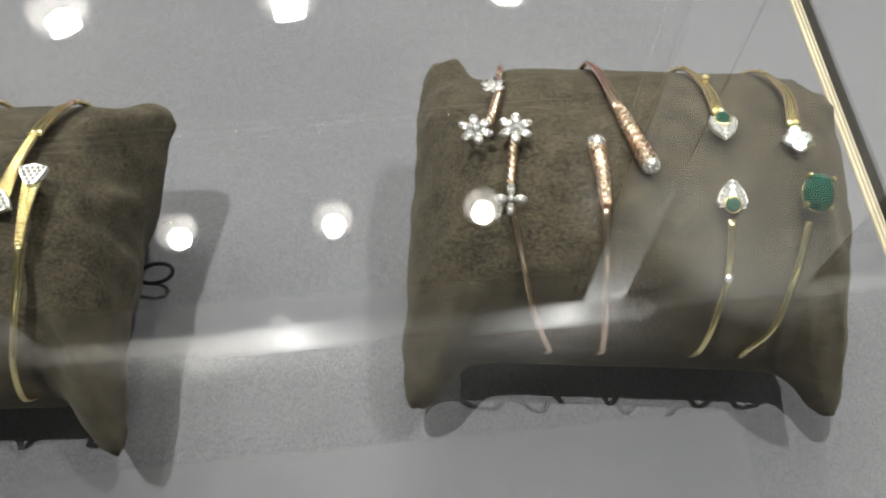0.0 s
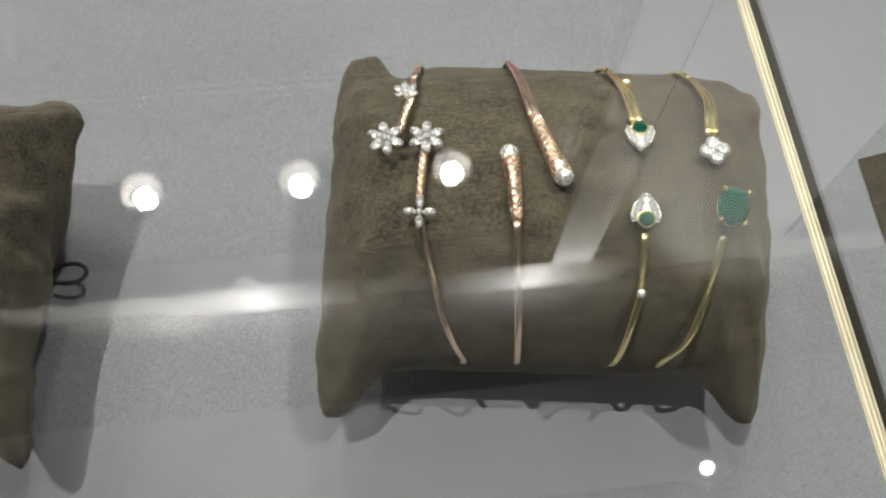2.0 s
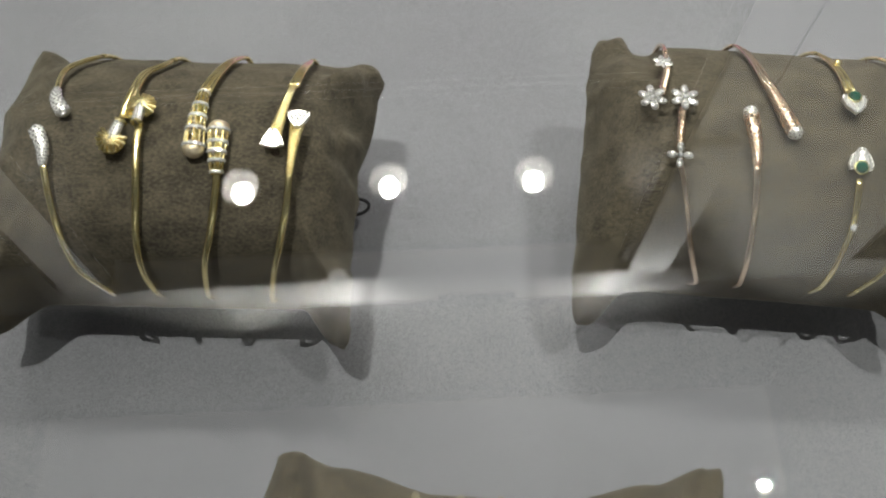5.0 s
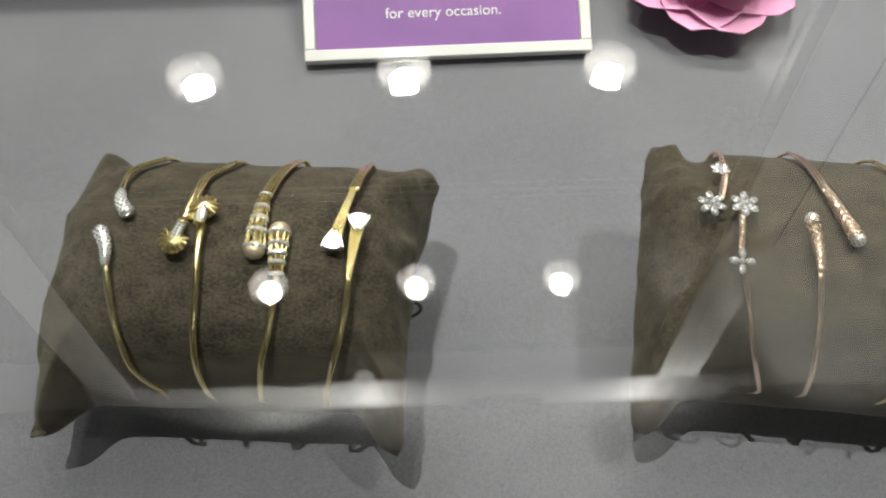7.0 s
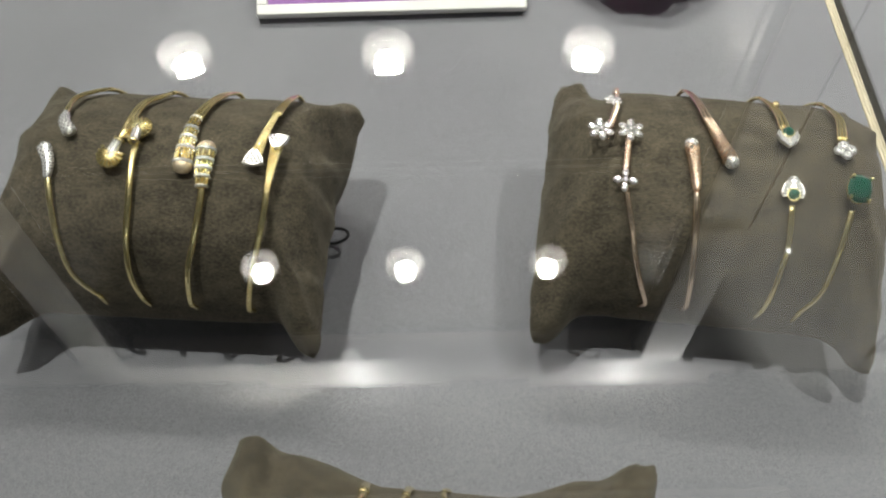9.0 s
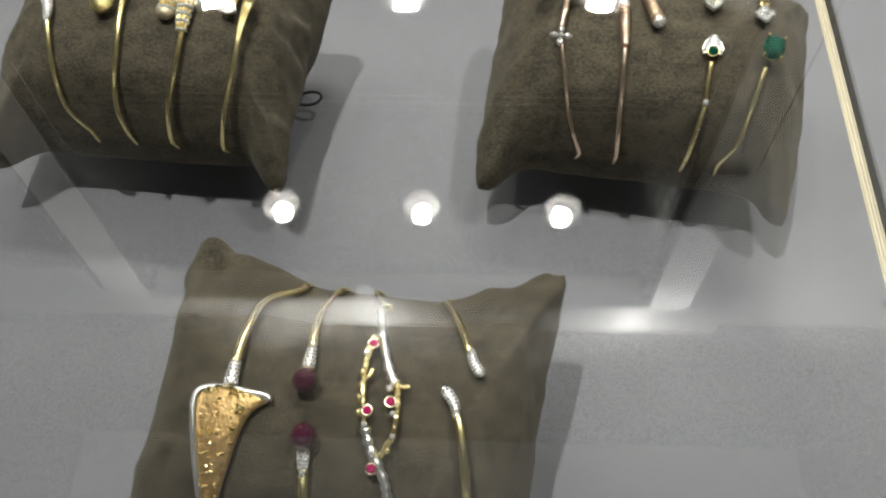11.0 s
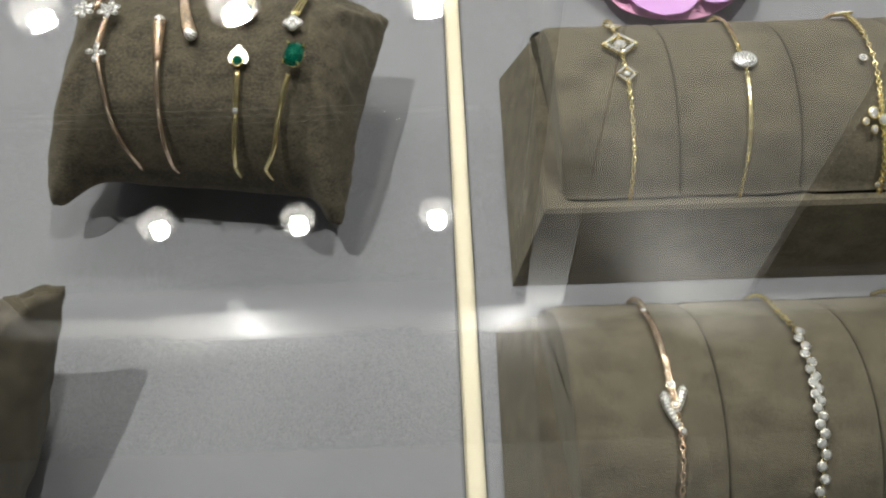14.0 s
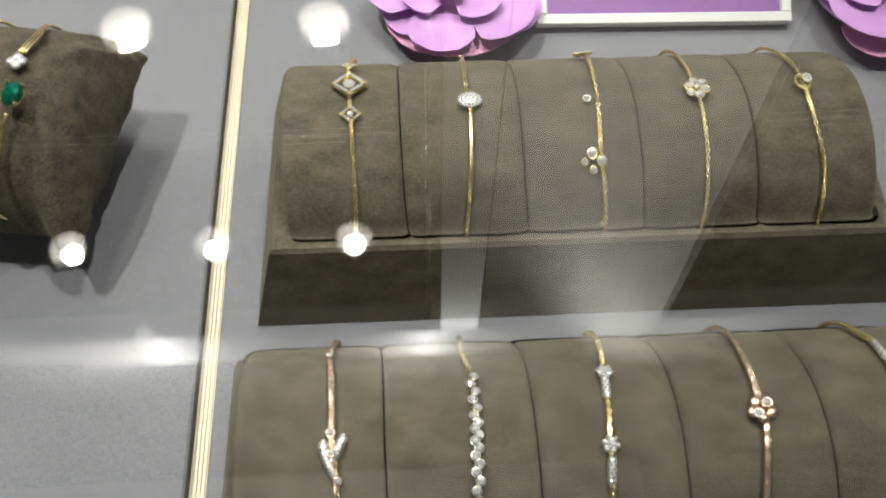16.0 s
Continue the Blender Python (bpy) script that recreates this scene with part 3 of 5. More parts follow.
# ---- stepped bracelet stands ----


def bracelet_stand(roll, starts, x_base, x_end, depth_front, depth_back, step):
    """A wedge base with a row of padded rolls; one roll for each bracelet."""
    mid = roll.yc + roll.slope * (x_base + x_end) / 2
    ob = thing("bracelet_stand", ((x_base + x_end) / 2, mid, DECK), "dark olive-brown velvet bracelet stand with padded rolls", "stand", "bracelet stands")
    s = roll.slope
    y = lambda x, d: roll.yc + s * x + d
    base = Shape()
    at = lambda x, d: (x - s * d, y(x, d))
    foot = [at(x_base - 0.0055, -depth_front - 0.014), at(x_end + 0.008, -depth_front - 0.014), at(x_end + 0.006, depth_back + 0.012), at(x_base - 0.0045, depth_back + 0.012)]
    head = [at(x_base + 0.0052, -depth_front - 0.0045), at(x_end - 0.006, -depth_front - 0.0045), at(x_end, depth_back - 0.004), at(x_base + 0.0062, depth_back - 0.004)]
    b = 0.0016
    inner = [(head[0][0] + b, head[0][1] + b), (head[1][0] - b, head[1][1] + b), (head[2][0] - b, head[2][1] - b), (head[3][0] + b, head[3][1] - b)]
    low, high = DECK + 0.0006, DECK + step
    verts = [(px, py, low) for px, py in foot] + [(px, py, high - b) for px, py in head] + [(px, py, high) for px, py in inner]
    base.add(verts, [(3, 2, 1, 0), (8, 9, 10, 11)] + [(r + i, r + (i + 1) % 4, r + 4 + (i + 1) % 4, r + 4 + i) for r in (0, 4) for i in range(4)])
    part("base", base, VELVET_LIT, ob, smooth=25)
    for k in range(len(starts) - 1):
        x0, x1 = starts[k] + 0.0003, starts[k + 1] - 0.0003
        pad = Shape()
        nx, na = 22, 40
        lean = 0.0042
        for i in range(nx + 1):
            e = i / nx
            c = math.sin(math.pi / 2 * (2 * e - 1))
            puff = 1 - 0.034 * abs(c) ** 24 - 0.003 * c * c
            for j in range(na + 1):
                a = 200 - 220 * j / na
                x = (x0 + x1) / 2 + (x1 - x0) / 2 * c + lean * (a - 110) / 50
                wob = 1 + 0.008 * noise.noise(Vector((x * 60, a * 0.03, k * 3.0)))
                px = Vector((x, roll.yc + s * x + (roll.ry - 0.0012) * puff * wob * math.cos(radians(a)), roll.zc + (roll.rz - 0.0012) * puff * wob * math.sin(radians(a))))
                px.z = max(px.z, high + 0.0003)
                pad.v.append(tuple(px))
        w = na + 1
        for i in range(nx):
            for j in range(na):
                pad.f.append((i * w + j, i * w + w + j, i * w + w + j + 1, i * w + j + 1))
        pad.f.append(tuple(range(na, -1, -1)))
        pad.f.append(tuple(range(nx * w, nx * w + w)))
        part("padded_roll", pad, VELVET_LIT, ob, smooth=60)
    return ob


bracelet_stand(ROLL_D, [0.2065, 0.2537, 0.3017, 0.3485, 0.3945, 0.4425], 0.1935, 0.456, 0.046, 0.045, 0.0445)
bracelet_stand(ROLL_E, [0.2125, 0.2597, 0.3075, 0.3535, 0.4000, 0.4470], 0.1975, 0.462, 0.046, 0.045, 0.0445)

# ---- signs and paper flowers at the back ----


def sign(x0, x1, y0, y1, words):
    """A white-framed purple card, leaning far back on its foot."""
    wide = math.hypot(x1 - x0, y1 - y0)
    high, lean = 0.10, 62.0
    m = Matrix.Translation((x0, y0, DECK + 0.0008)) @ Matrix.Rotation(math.atan2(y1 - y0, x1 - x0), 4, "Z") @ Matrix.Rotation(radians(90 - lean), 4, "X")
    ob = thing("sign", (x0, y0, DECK), "purple card sign in a white frame leaning on the felt", "sign", "purple signs")
    t = 0.0058
    frame_part = Shape().box(0, wide, 0, t, 0.0, 0.0062, m, 0.0006).box(0, wide, high - t, high, 0.0, 0.0062, m, 0.0006)
    frame_part.box(0, t, t, high - t, 0.0, 0.0060, m, 0.0006).box(wide - t, wide, t, high - t, 0.0, 0.0060, m, 0.0006)
    part("frame", frame_part, WHITE_PAINT, ob, "white frame")
    part("card", Shape().box(t * 0.8, wide - t * 0.8, t * 0.8, high - t * 0.8, 0.0012, 0.0045, m), PURPLE, ob, "purple woven card", smooth=0)
    part("easel_leg", Shape().box(wide * 0.42, wide * 0.58, 0.070, 0.0735, -0.030, 0.0002, m), DARK_EDGE, ob, smooth=0)
    if words:
        data = bpy.data.curves.new("writing", "FONT")
        data.body, data.size, data.extrude, data.align_x = words, 0.0074, 0.00012, "CENTER"
        tmp = new("writing_source", data)
        me = bpy.data.meshes.new_from_object(tmp.evaluated_get(bpy.context.evaluated_depsgraph_get()))
        bpy.data.objects.remove(tmp)
        me.transform(Matrix.Translation(-ob.location) @ m @ Matrix.Translation((wide * 0.487, 0.0205, 0.0048)))
        me.materials.clear()
        me.materials.append(INK_WHITE)
        text = tagged(new("writing", me), "white printed words")
        text.parent = ob


sign(-0.1550, -0.0152, 0.2635, 0.2810, "for every occasion.")
sign(0.3145, 0.4515, 0.2480, 0.2590, "")


def petal(shape, m, length, width, curl, seed, points=0, broad=False):
    """One cut paper petal, cupped and curled, with a real thickness."""
    nl, nw, thick = 12, 8, 0.0004
    top = []
    for i in range(nl + 1):
        s = i / nl
        half = width * math.sin(math.pi * min(1.0, 0.12 + 0.80 * s)) ** 0.8 * (1.0 if s < 0.999 else 0.05)
        if broad:
            half = width * (0.25 + 0.75 * min(1.0, 1.5 * s)) * math.sqrt(max(1 - max(0.0, (s - 0.62) / 0.385) ** 2, 0.0)) * (1 + 0.05 * math.sin(9 * s + seed))
        for j in range(nw + 1):
            c = 2 * j / nw - 1
            y = length * s + (0.0018 * abs(math.sin(3.1 * c * math.pi + seed)) * s * s if points else 0.0)
            top.append((half * c, y, curl * length * s * s + (0.05 if broad else 0.25) * width * c * c * math.sin(math.pi * s)))
    w = nw + 1
    k = len(top)
    faces = [(i * w + j, i * w + j + 1, i * w + w + j + 1, i * w + w + j) for i in range(nl) for j in range(nw)]
    under = [tuple(reversed([q + k for q in f])) for f in faces]
    rim = [i * w for i in range(nl + 1)] + [nl * w + j for j in range(1, w)] + [i * w + nw for i in range(nl - 1, -1, -1)] + [j for j in range(nw - 1, 0, -1)]
    sides = [(rim[i], rim[(i + 1) % len(rim)], rim[(i + 1) % len(rim)] + k, rim[i] + k) for i in range(len(rim))]
    shape.add(top + [(x, y, z - thick) for x, y, z in top], faces + under + sides, m)


def paper_flower(x, y, size, tint, seed, broad=False):
    ob = thing("paper_flower", (x, y, DECK), "layered pink and lilac paper flower lying on felt", "flower", "paper flowers")
    rnd = random.Random(seed)
    for layer, (count, reach, rise, mat) in enumerate(((7, 1.0, 0.00, tint[0]), (5, 0.93, 0.03, tint[1]), (4, 0.66, 0.05, tint[1]), (3, 0.36, 0.12, tint[0])) if broad else ((9, 1.0, 0.10, tint[0]), (8, 0.80, 0.30, tint[1]), (7, 0.58, 0.62, tint[0]), (5, 0.36, 1.0, tint[1]))):
        for k in range(count):
            turn = 360 * k / count + 17 * layer + rnd.uniform(-6, 6) * (2 if broad else 1)
            leaf = Shape()
            m = Matrix.Translation((x, y, DECK + 0.010 + (0.0045 * layer + 0.0008 * (k % 3) if broad else 0.005 * layer))) @ pose(0, 0, 0, 0, 0, turn) @ pose(0, 0.002, 0, (2 + 2 * layer + rnd.uniform(-2, 3) if broad else 8 + 14 * layer))
            petal(leaf, m, size * reach * (rnd.uniform(0.80, 1.14) if broad else rnd.uniform(0.93, 1.05)), size * reach * (rnd.uniform(0.44, 0.58) if broad else 0.50), rise * 0.25, rnd.uniform(0, 6), 0 if broad else 1, broad)
            side_petal = broad and layer == 0 and abs(turn % 360 - 180) > 62
            part("petal", leaf, tint[1] if side_petal else mat, ob, smooth=60)
    part("core", Shape().ball(Matrix.Translation((x, y, DECK + 0.012)), 0.0115, 14, 8), tint[1], ob, smooth=180)


paper_flower(0.043, 0.3265, 0.042, (PINK, PINK), 3)
paper_flower(0.2695, 0.2560, 0.0445, (PINK, LILAC), 8, True)
paper_flower(0.501, 0.275, 0.042, (PINK, LILAC), 12, True)

# a loop of black cord at the side of one pillow
loop = Shape()
loop.tube([(-0.0925 + 0.0062 * math.cos(t * 0.36), 0.1265 + 0.0030 * math.sin(t * 0.36), 0.8860 + 0.0022 * math.sin(t * 0.36 + 1)) for t in range(-7, 9)], 0.0007, 7)
whole("cord_loop", loop, CORD, "black cord loop at the pillow's seam", "cord", (-0.0925, 0.1265, DECK), 60)

# ---- bangles ----


def bangle(name_label, roll, upper, lower, mat, thick=(0.0011, 0.0013), group="gold bangles", split=0.0):
    """An open cuff round a pillow. upper and lower: (x, angle) from where each arm is hidden to its tip."""
    x, a = upper[0]
    xl, al = lower[0]
    hidden = [(x, a), (x * 0.8 + xl * 0.2, a - 45), ((x + xl) / 2, -60), ((x + xl) / 2, -120), (xl * 0.85 + x * 0.15, -165), (xl, al - 360)]
    ob = thing("bangle", roll.at(x, 90)[0], name_label, "bangle", group)
    for which, stops in (("upper", upper), ("lower", lower)):
        path, ups = roll.path(stops, 8, 0.0008)
        n = len(path)
        radii = [thick[0] + (thick[1] - thick[0]) * i / (n - 1) for i in range(n)]
        if which == "upper" and split:                  # two rails that part towards the head
            for d in (-1, 1):
                rail = [q + Vector((d * split * (i / (n - 1)) ** 0.8, 0, 0)) for i, q in enumerate(path)]
                part("arm", Shape().tube(rail, [0.85 * r for r in radii], 10, 0.75, ups), mat, ob, smooth=180)
            continue
        part("arm", Shape().tube(path, [0.9 * r for r in radii], 10, 0.75, ups), mat, ob, smooth=180)
    turns = glide(hidden, 8)
    path, ups = zip(*[roll.at(x, a, 0.0008 - 0.0050 * math.sin(math.pi * i / (len(turns) - 1))) for i, (x, a) in enumerate(turns)])
    part("back", Shape().tube(path, thick[0], 8, 0.75, ups), mat, ob, smooth=180)
    return ob


BANGLES = {}
BANGLES["a1"] = bangle("slim yellow gold bangle with pave teardrop ends", ROLL_A, [(-0.1805, 46), (-0.1842, 54), (-0.1875, 63), (-0.1869, 75), (-0.1866, 78)], [(-0.1690, 173), (-0.1714, 169), (-0.1768, 158), (-0.1797, 143), (-0.1823, 128), (-0.1853, 111)], GOLD)
BANGLES["a2"] = bangle("yellow gold bangle with ribbed shell ends", ROLL_A, [(-0.1540, 50), (-0.1562, 57), (-0.1600, 65), (-0.1611, 80), (-0.1612, 91)], [(-0.1532, 173), (-0.1539, 168), (-0.1551, 158), (-0.1554, 142), (-0.1550, 122), (-0.1560, 104), (-0.1562, 95)], GOLD, (0.0011, 0.0015), split=0.0010)
BANGLES["a3"] = bangle("yellow gold bangle with openwork barrel ends", ROLL_A, [(-0.1310, 36), (-0.1323, 42), (-0.1354, 62), (-0.1374, 77)], [(-0.1354, 177), (-0.1352, 172), (-0.1336, 152), (-0.1310, 138), (-0.1294, 121), (-0.1293, 113)], GOLD, (0.0011, 0.0014), split=0.0012)
BANGLES["a4"] = bangle("yellow gold bangle with split cone ends", ROLL_A, [(-0.1056, 45), (-0.1067, 53), (-0.1085, 72)], [(-0.1138, 180), (-0.1134, 175), (-0.1110, 157), (-0.1085, 142), (-0.1064, 125), (-0.1060, 113)], GOLD, (0.0011, 0.0013), split=0.0009)
BANGLES["b1"] = bangle("rose gold bangle with white flower ends", ROLL_B, [(0.0186, 62), (0.0182, 70), (0.0175, 76), (0.0146, 88)], [(0.0335, 178), (0.0328, 174), (0.0296, 162), (0.0262, 147), (0.0238, 133), (0.0212, 119), (0.0203, 110), (0.0214, 95)], ROSE, (0.0010, 0.0011), "rose gold bangles")
BANGLES["b2"] = bangle("rose gold bangle with braided ends", ROLL_B, [(0.0466, 40), (0.0476, 50), (0.0495, 68), (0.0511, 79)], [(0.0484, 176), (0.0480, 170), (0.0469, 150), (0.0463, 136), (0.0456, 115)], ROSE, (0.0010, 0.0014), "rose gold bangles", split=0.0008)
BANGLES["b3"] = bangle("yellow gold bangle with two emeralds in pave leaves", ROLL_B, [(0.0750, 48), (0.0763, 56), (0.0778, 66), (0.0786, 80)], [(0.0756, 173), (0.0761, 168), (0.0776, 148), (0.0785, 138), (0.0788, 118)], GOLD, (0.0010, 0.0013), split=0.0010)
BANGLES["b4"] = bangle("yellow gold bangle with a large oval emerald", ROLL_B, [(0.0980, 52), (0.0993, 61), (0.1001, 69), (0.0984, 84)], [(0.0885, 173), (0.0897, 169), (0.0934, 158), (0.0957, 141), (0.0977, 128), (0.0993, 118)], GOLD, (0.0010, 0.0013), split=0.0010)
BANGLES["c1"] = bangle("yellow gold bangle with a large horn-shaped nugget end", ROLL_C, [(-0.0590, 38), (-0.0603, 45), (-0.0682, 56), (-0.0702, 75), (-0.0704, 92)], [(-0.0700, 178), (-0.0715, 172), (-0.0735, 162)], GOLD, (0.0017, 0.0019))
BANGLES["c2"] = bangle("yellow gold bangle with dark garnet bead ends", ROLL_C, [(-0.0462, 38), (-0.0470, 44), (-0.0487, 64), (-0.0478, 79)], [(-0.0425, 176), (-0.0428, 168), (-0.0431, 143), (-0.0438, 124)], GOLD, (0.0014, 0.0019))
BANGLES["c3"] = bangle("yellow gold vine bangle with rubies and pave", ROLL_C, [(-0.0350, 30), (-0.0335, 38), (-0.0290, 50)], [(-0.0140, 176), (-0.0150, 168), (-0.0158, 150)], GOLD, (0.0010, 0.0011))
BANGLES["c4"] = bangle("slim yellow gold bangle with pave tips", ROLL_C, [(-0.0090, 38), (-0.0071, 45), (0.0018, 73)], [(0.0090, 176), (0.0085, 165), (0.0065, 133), (0.0024, 107), (-0.0003, 97)], GOLD, (0.0013, 0.0017))

# ---- ends of the bangles ----


def pave(shape, roll, stops, radius_at, gem_r, rows=(-58, -20, 20, 58), steps=5, squash=0.75):
    """Sets small stones in rows over the upper half of a tapering form."""
    path, ups = roll.path(stops, 10, 0.0008)
    total = sum((path[i + 1] - path[i]).length for i in range(len(path) - 1))
    count = max(2, int(total / (gem_r * 1.9)))
    for k in range(count + 1):
        f = k / count * (len(path) - 1)
        i = min(int(f), len(path) - 2)
        p = path[i].lerp(path[i + 1], f - i)
        n = ups[i]
        t = (path[i + 1] - path[i]).normalized()
        side = t.cross(n).normalized()
        r = radius_at(k / count)
        use = rows if r > 0.0016 else rows[1:3] if len(rows) > 2 else rows
        for q, deg in enumerate(use):
            a = radians(deg + (9 if k % 2 else -9))
            d = side * math.sin(a) + n * (squash * math.cos(a))
            axis = (side * math.sin(a) * squash + n * math.cos(a)).normalized()
            m = axis.to_track_quat("Z", "Y").to_matrix().to_4x4()
            m.translation = p + d * r
            shape.gem(m @ Matrix.Rotation(0.7 * k + q, 4, "Z"), gem_r, 1.0, 6)
    return shape


def pod(ob, roll, stops, r0, r1, mat=None, gem_r=0.00055, name="pave_tip", rows=(-58, -20, 20, 58), label="pave-set tip"):
    path, ups = roll.path(stops, 10, 0.0008)
    n = len(path)
    form = lambda s: (r0 + (r1 - r0) * s ** 0.8) * (1.0 if s < 0.86 else math.sqrt(max(1 - ((s - 0.86) / 0.16) ** 2, 0.05)))
    tip = part(name, Shape().tube(path, [form(i / (n - 1)) for i in range(n)], 14, 0.75, ups), mat or WHITE_GOLD, ob, label, smooth=180)
    if gem_r:
        part("stones", pave(Shape(), roll, stops, form, gem_r, rows), DIAMOND, tip, "small white stones", smooth=0)
    return tip


def beads_between(shape, roll, stops, r, pitch, side=0.0):
    """A row of touching beads along a line on the roll."""
    path, ups = roll.path(stops, 10, 0.001)
    total = sum((path[i + 1] - path[i]).length for i in range(len(path) - 1))
    count = max(1, int(total / pitch))
    for k in range(count + 1):
        f = k / count * (len(path) - 1)
        i = min(int(f), len(path) - 2)
        p = path[i].lerp(path[i + 1], f - i)
        shape.ball(Matrix.Translation(p), r, 8, 6)
    return shape


def shell_end(ob, roll, x, angle, spin):
    """A ribbed gold shell fanning out from a pave neck with a collar."""
    m = roll.frame_at(x, angle, 0.0016, spin)
    shell = part("shell", Shape().ball(m, 0.0043, 18, 10, (1, 0.98, 0.58)), GOLD, ob, "ribbed gold shell", smooth=180)
    ribs = Shape()
    for k in range(11):
        a = radians(-112 + 22.4 * k)
        arc = [m @ Vector((0.0044 * f * math.sin(a), -0.0008 + 0.0047 * f * math.cos(a), 0.0026 * math.sqrt(max(1 - 0.75 * f * f, 0)))) for f in [0.12 + 0.11 * i for i in range(9)]]
        ribs.tube(arc, [0.00040 + 0.00030 * i / 8 for i in range(9)], 6)
        ribs.ball(Matrix.Translation(arc[-1]), 0.00075, 8, 6)
    part("ribs", ribs, GOLD, shell, smooth=180)
    neck = part("neck", Shape().tube([m @ Vector((0, y, 0.0012)) for y in (-0.0068, -0.004, -0.001, 0.0012)], [0.0015, 0.0017, 0.0018, 0.0012], 12, 0.8, [m.to_3x3() @ Vector((0, 0, 1))] * 4), WHITE_GOLD, ob, "pave-set neck", smooth=180)
    stones = Shape()
    for i in range(-1, 2):
        for j in range(7):
            stones.gem(m @ Matrix.Translation((0.00105 * i, -0.0064 + 0.00112 * j, 0.0026 - 0.0004 * i * i)), 0.00056, 1, 6)
    part("stones", stones, DIAMOND, neck, "small white stones", smooth=0)
    part("collar", Shape().ring(m @ pose(0, -0.0072, 0.0008, 90), 0.0016, 0.0007, 14, 8), GOLD, ob, smooth=180)


def barrel_end(ob, roll, stops, r0, r1):
    """An openwork barrel: rings of stones, bars between them and a domed cap."""
    path, ups = roll.path(stops, 10, 0.0012)
    n = len(path)
    radius = lambda s: r0 + (r1 - r0) * s ** 0.8
    bars, hoops, stones = Shape(), Shape(), Shape()
    frames = []
    for i in range(n):
        t = (path[min(i + 1, n - 1)] - path[max(i - 1, 0)]).normalized()
        side = t.cross(ups[i]).normalized()
        frames.append((path[i], side, side.cross(t).normalized(), t))
    for k in range(9):
        a = 2 * math.pi * k / 9 + 0.2
        bars.tube([p + (s * math.cos(a) + u * 0.8 * math.sin(a)) * radius(i / (n - 1)) for i, (p, s, u, t) in enumerate(frames)], 0.00042, 6)
    for f in (0.06, 0.30, 0.52, 0.74, 0.96):
        i = int(f * (n - 1))
        p, s, u, t = frames[i]
        r = radius(f)
        m = Matrix((s, u * 0.8, t)).transposed().to_4x4()
        m.translation = p
        hoops.ring(m, r, 0.00066, 16, 6)
        if f in (0.30, 0.52, 0.74, 0.96):
            for q in range(9):
                a = radians(12 + 19.5 * q)
                axis = (s * math.cos(a) + u * math.sin(a)).normalized()
                g = axis.to_track_quat("Z", "Y").to_matrix().to_4x4()
                g.translation = p + (s * math.cos(a) + u * 0.8 * math.sin(a)) * (r + 0.0003)
                stones.gem(g, 0.00078, 1, 6)
    cage = part("cage", bars, GOLD, ob, "openwork gold cage", smooth=180)
    part("hoops", hoops, WHITE_GOLD, cage, smooth=180)
    part("stones", stones, DIAMOND, cage, "small white stones", smooth=0)
    p, s, u, t = frames[-1]
    m = Matrix((s, u * 0.85, t)).transposed().to_4x4()
    m.translation = p
    part("cap", Shape().ball(m, r1 * 1.06, 16, 10, (1, 1, 0.85)), SATIN_GOLD, ob, "domed gold cap", smooth=180)
    part("inner_post", Shape().tube(path, [0.35 * radius(i / (n - 1)) for i in range(n)], 8), GOLD, ob, smooth=180)


def split_cone_end(ob, roll, stops, spread):
    """Two beaded rails that part, with a pave triangle at the wide end."""
    (x0, a0), (x1, a1) = stops
    for k in (-1, -0.36, 0.36, 1):
        rail = beads_between(Shape(), roll, [(x0 + 0.0006 * k, a0), ((x0 + x1) / 2 + 0.55 * spread * k, (a0 + a1) / 2), (x1 + spread * k, a1)], 0.00072 if abs(k) == 1 else 0.0005, 0.0011)
        path, ups = roll.path([(x0 + 0.0006 * k, a0), ((x0 + x1) / 2 + 0.55 * spread * k, (a0 + a1) / 2), (x1 + spread * k, a1)], 8, 0.0008)
        rail.tube(path, 0.0006, 7)
        part("rail", rail, GOLD, ob, smooth=180)
    m = roll.frame_at(x1, a1, 0.0012, 0 if a1 < a0 else 180)
    plate = part("plate", Shape().prism([(-0.0010, -0.0040), (0.0010, -0.0040), (0.0030, -0.0010), (0.0037, 0.0014), (0.0, 0.0023), (-0.0037, 0.0014), (-0.0030, -0.0010)], -0.0004, 0.0012, m), WHITE_GOLD, ob, "pave-set plate")
    stones = Shape()
    for j, row in enumerate(((-0.0028, -0.0014, 0, 0.0014, 0.0028), (-0.0021, -0.0007, 0.0007, 0.0021), (-0.0016, 0, 0.0016), (-0.0008, 0.0008), (0,))):
        for px in row:
            stones.gem(m @ Matrix.Translation((px, 0.0010 - 0.0011 * j, 0.0013)), 0.00062, 1, 8)
    part("stones", stones, DIAMOND, plate, "white stones", smooth=0)


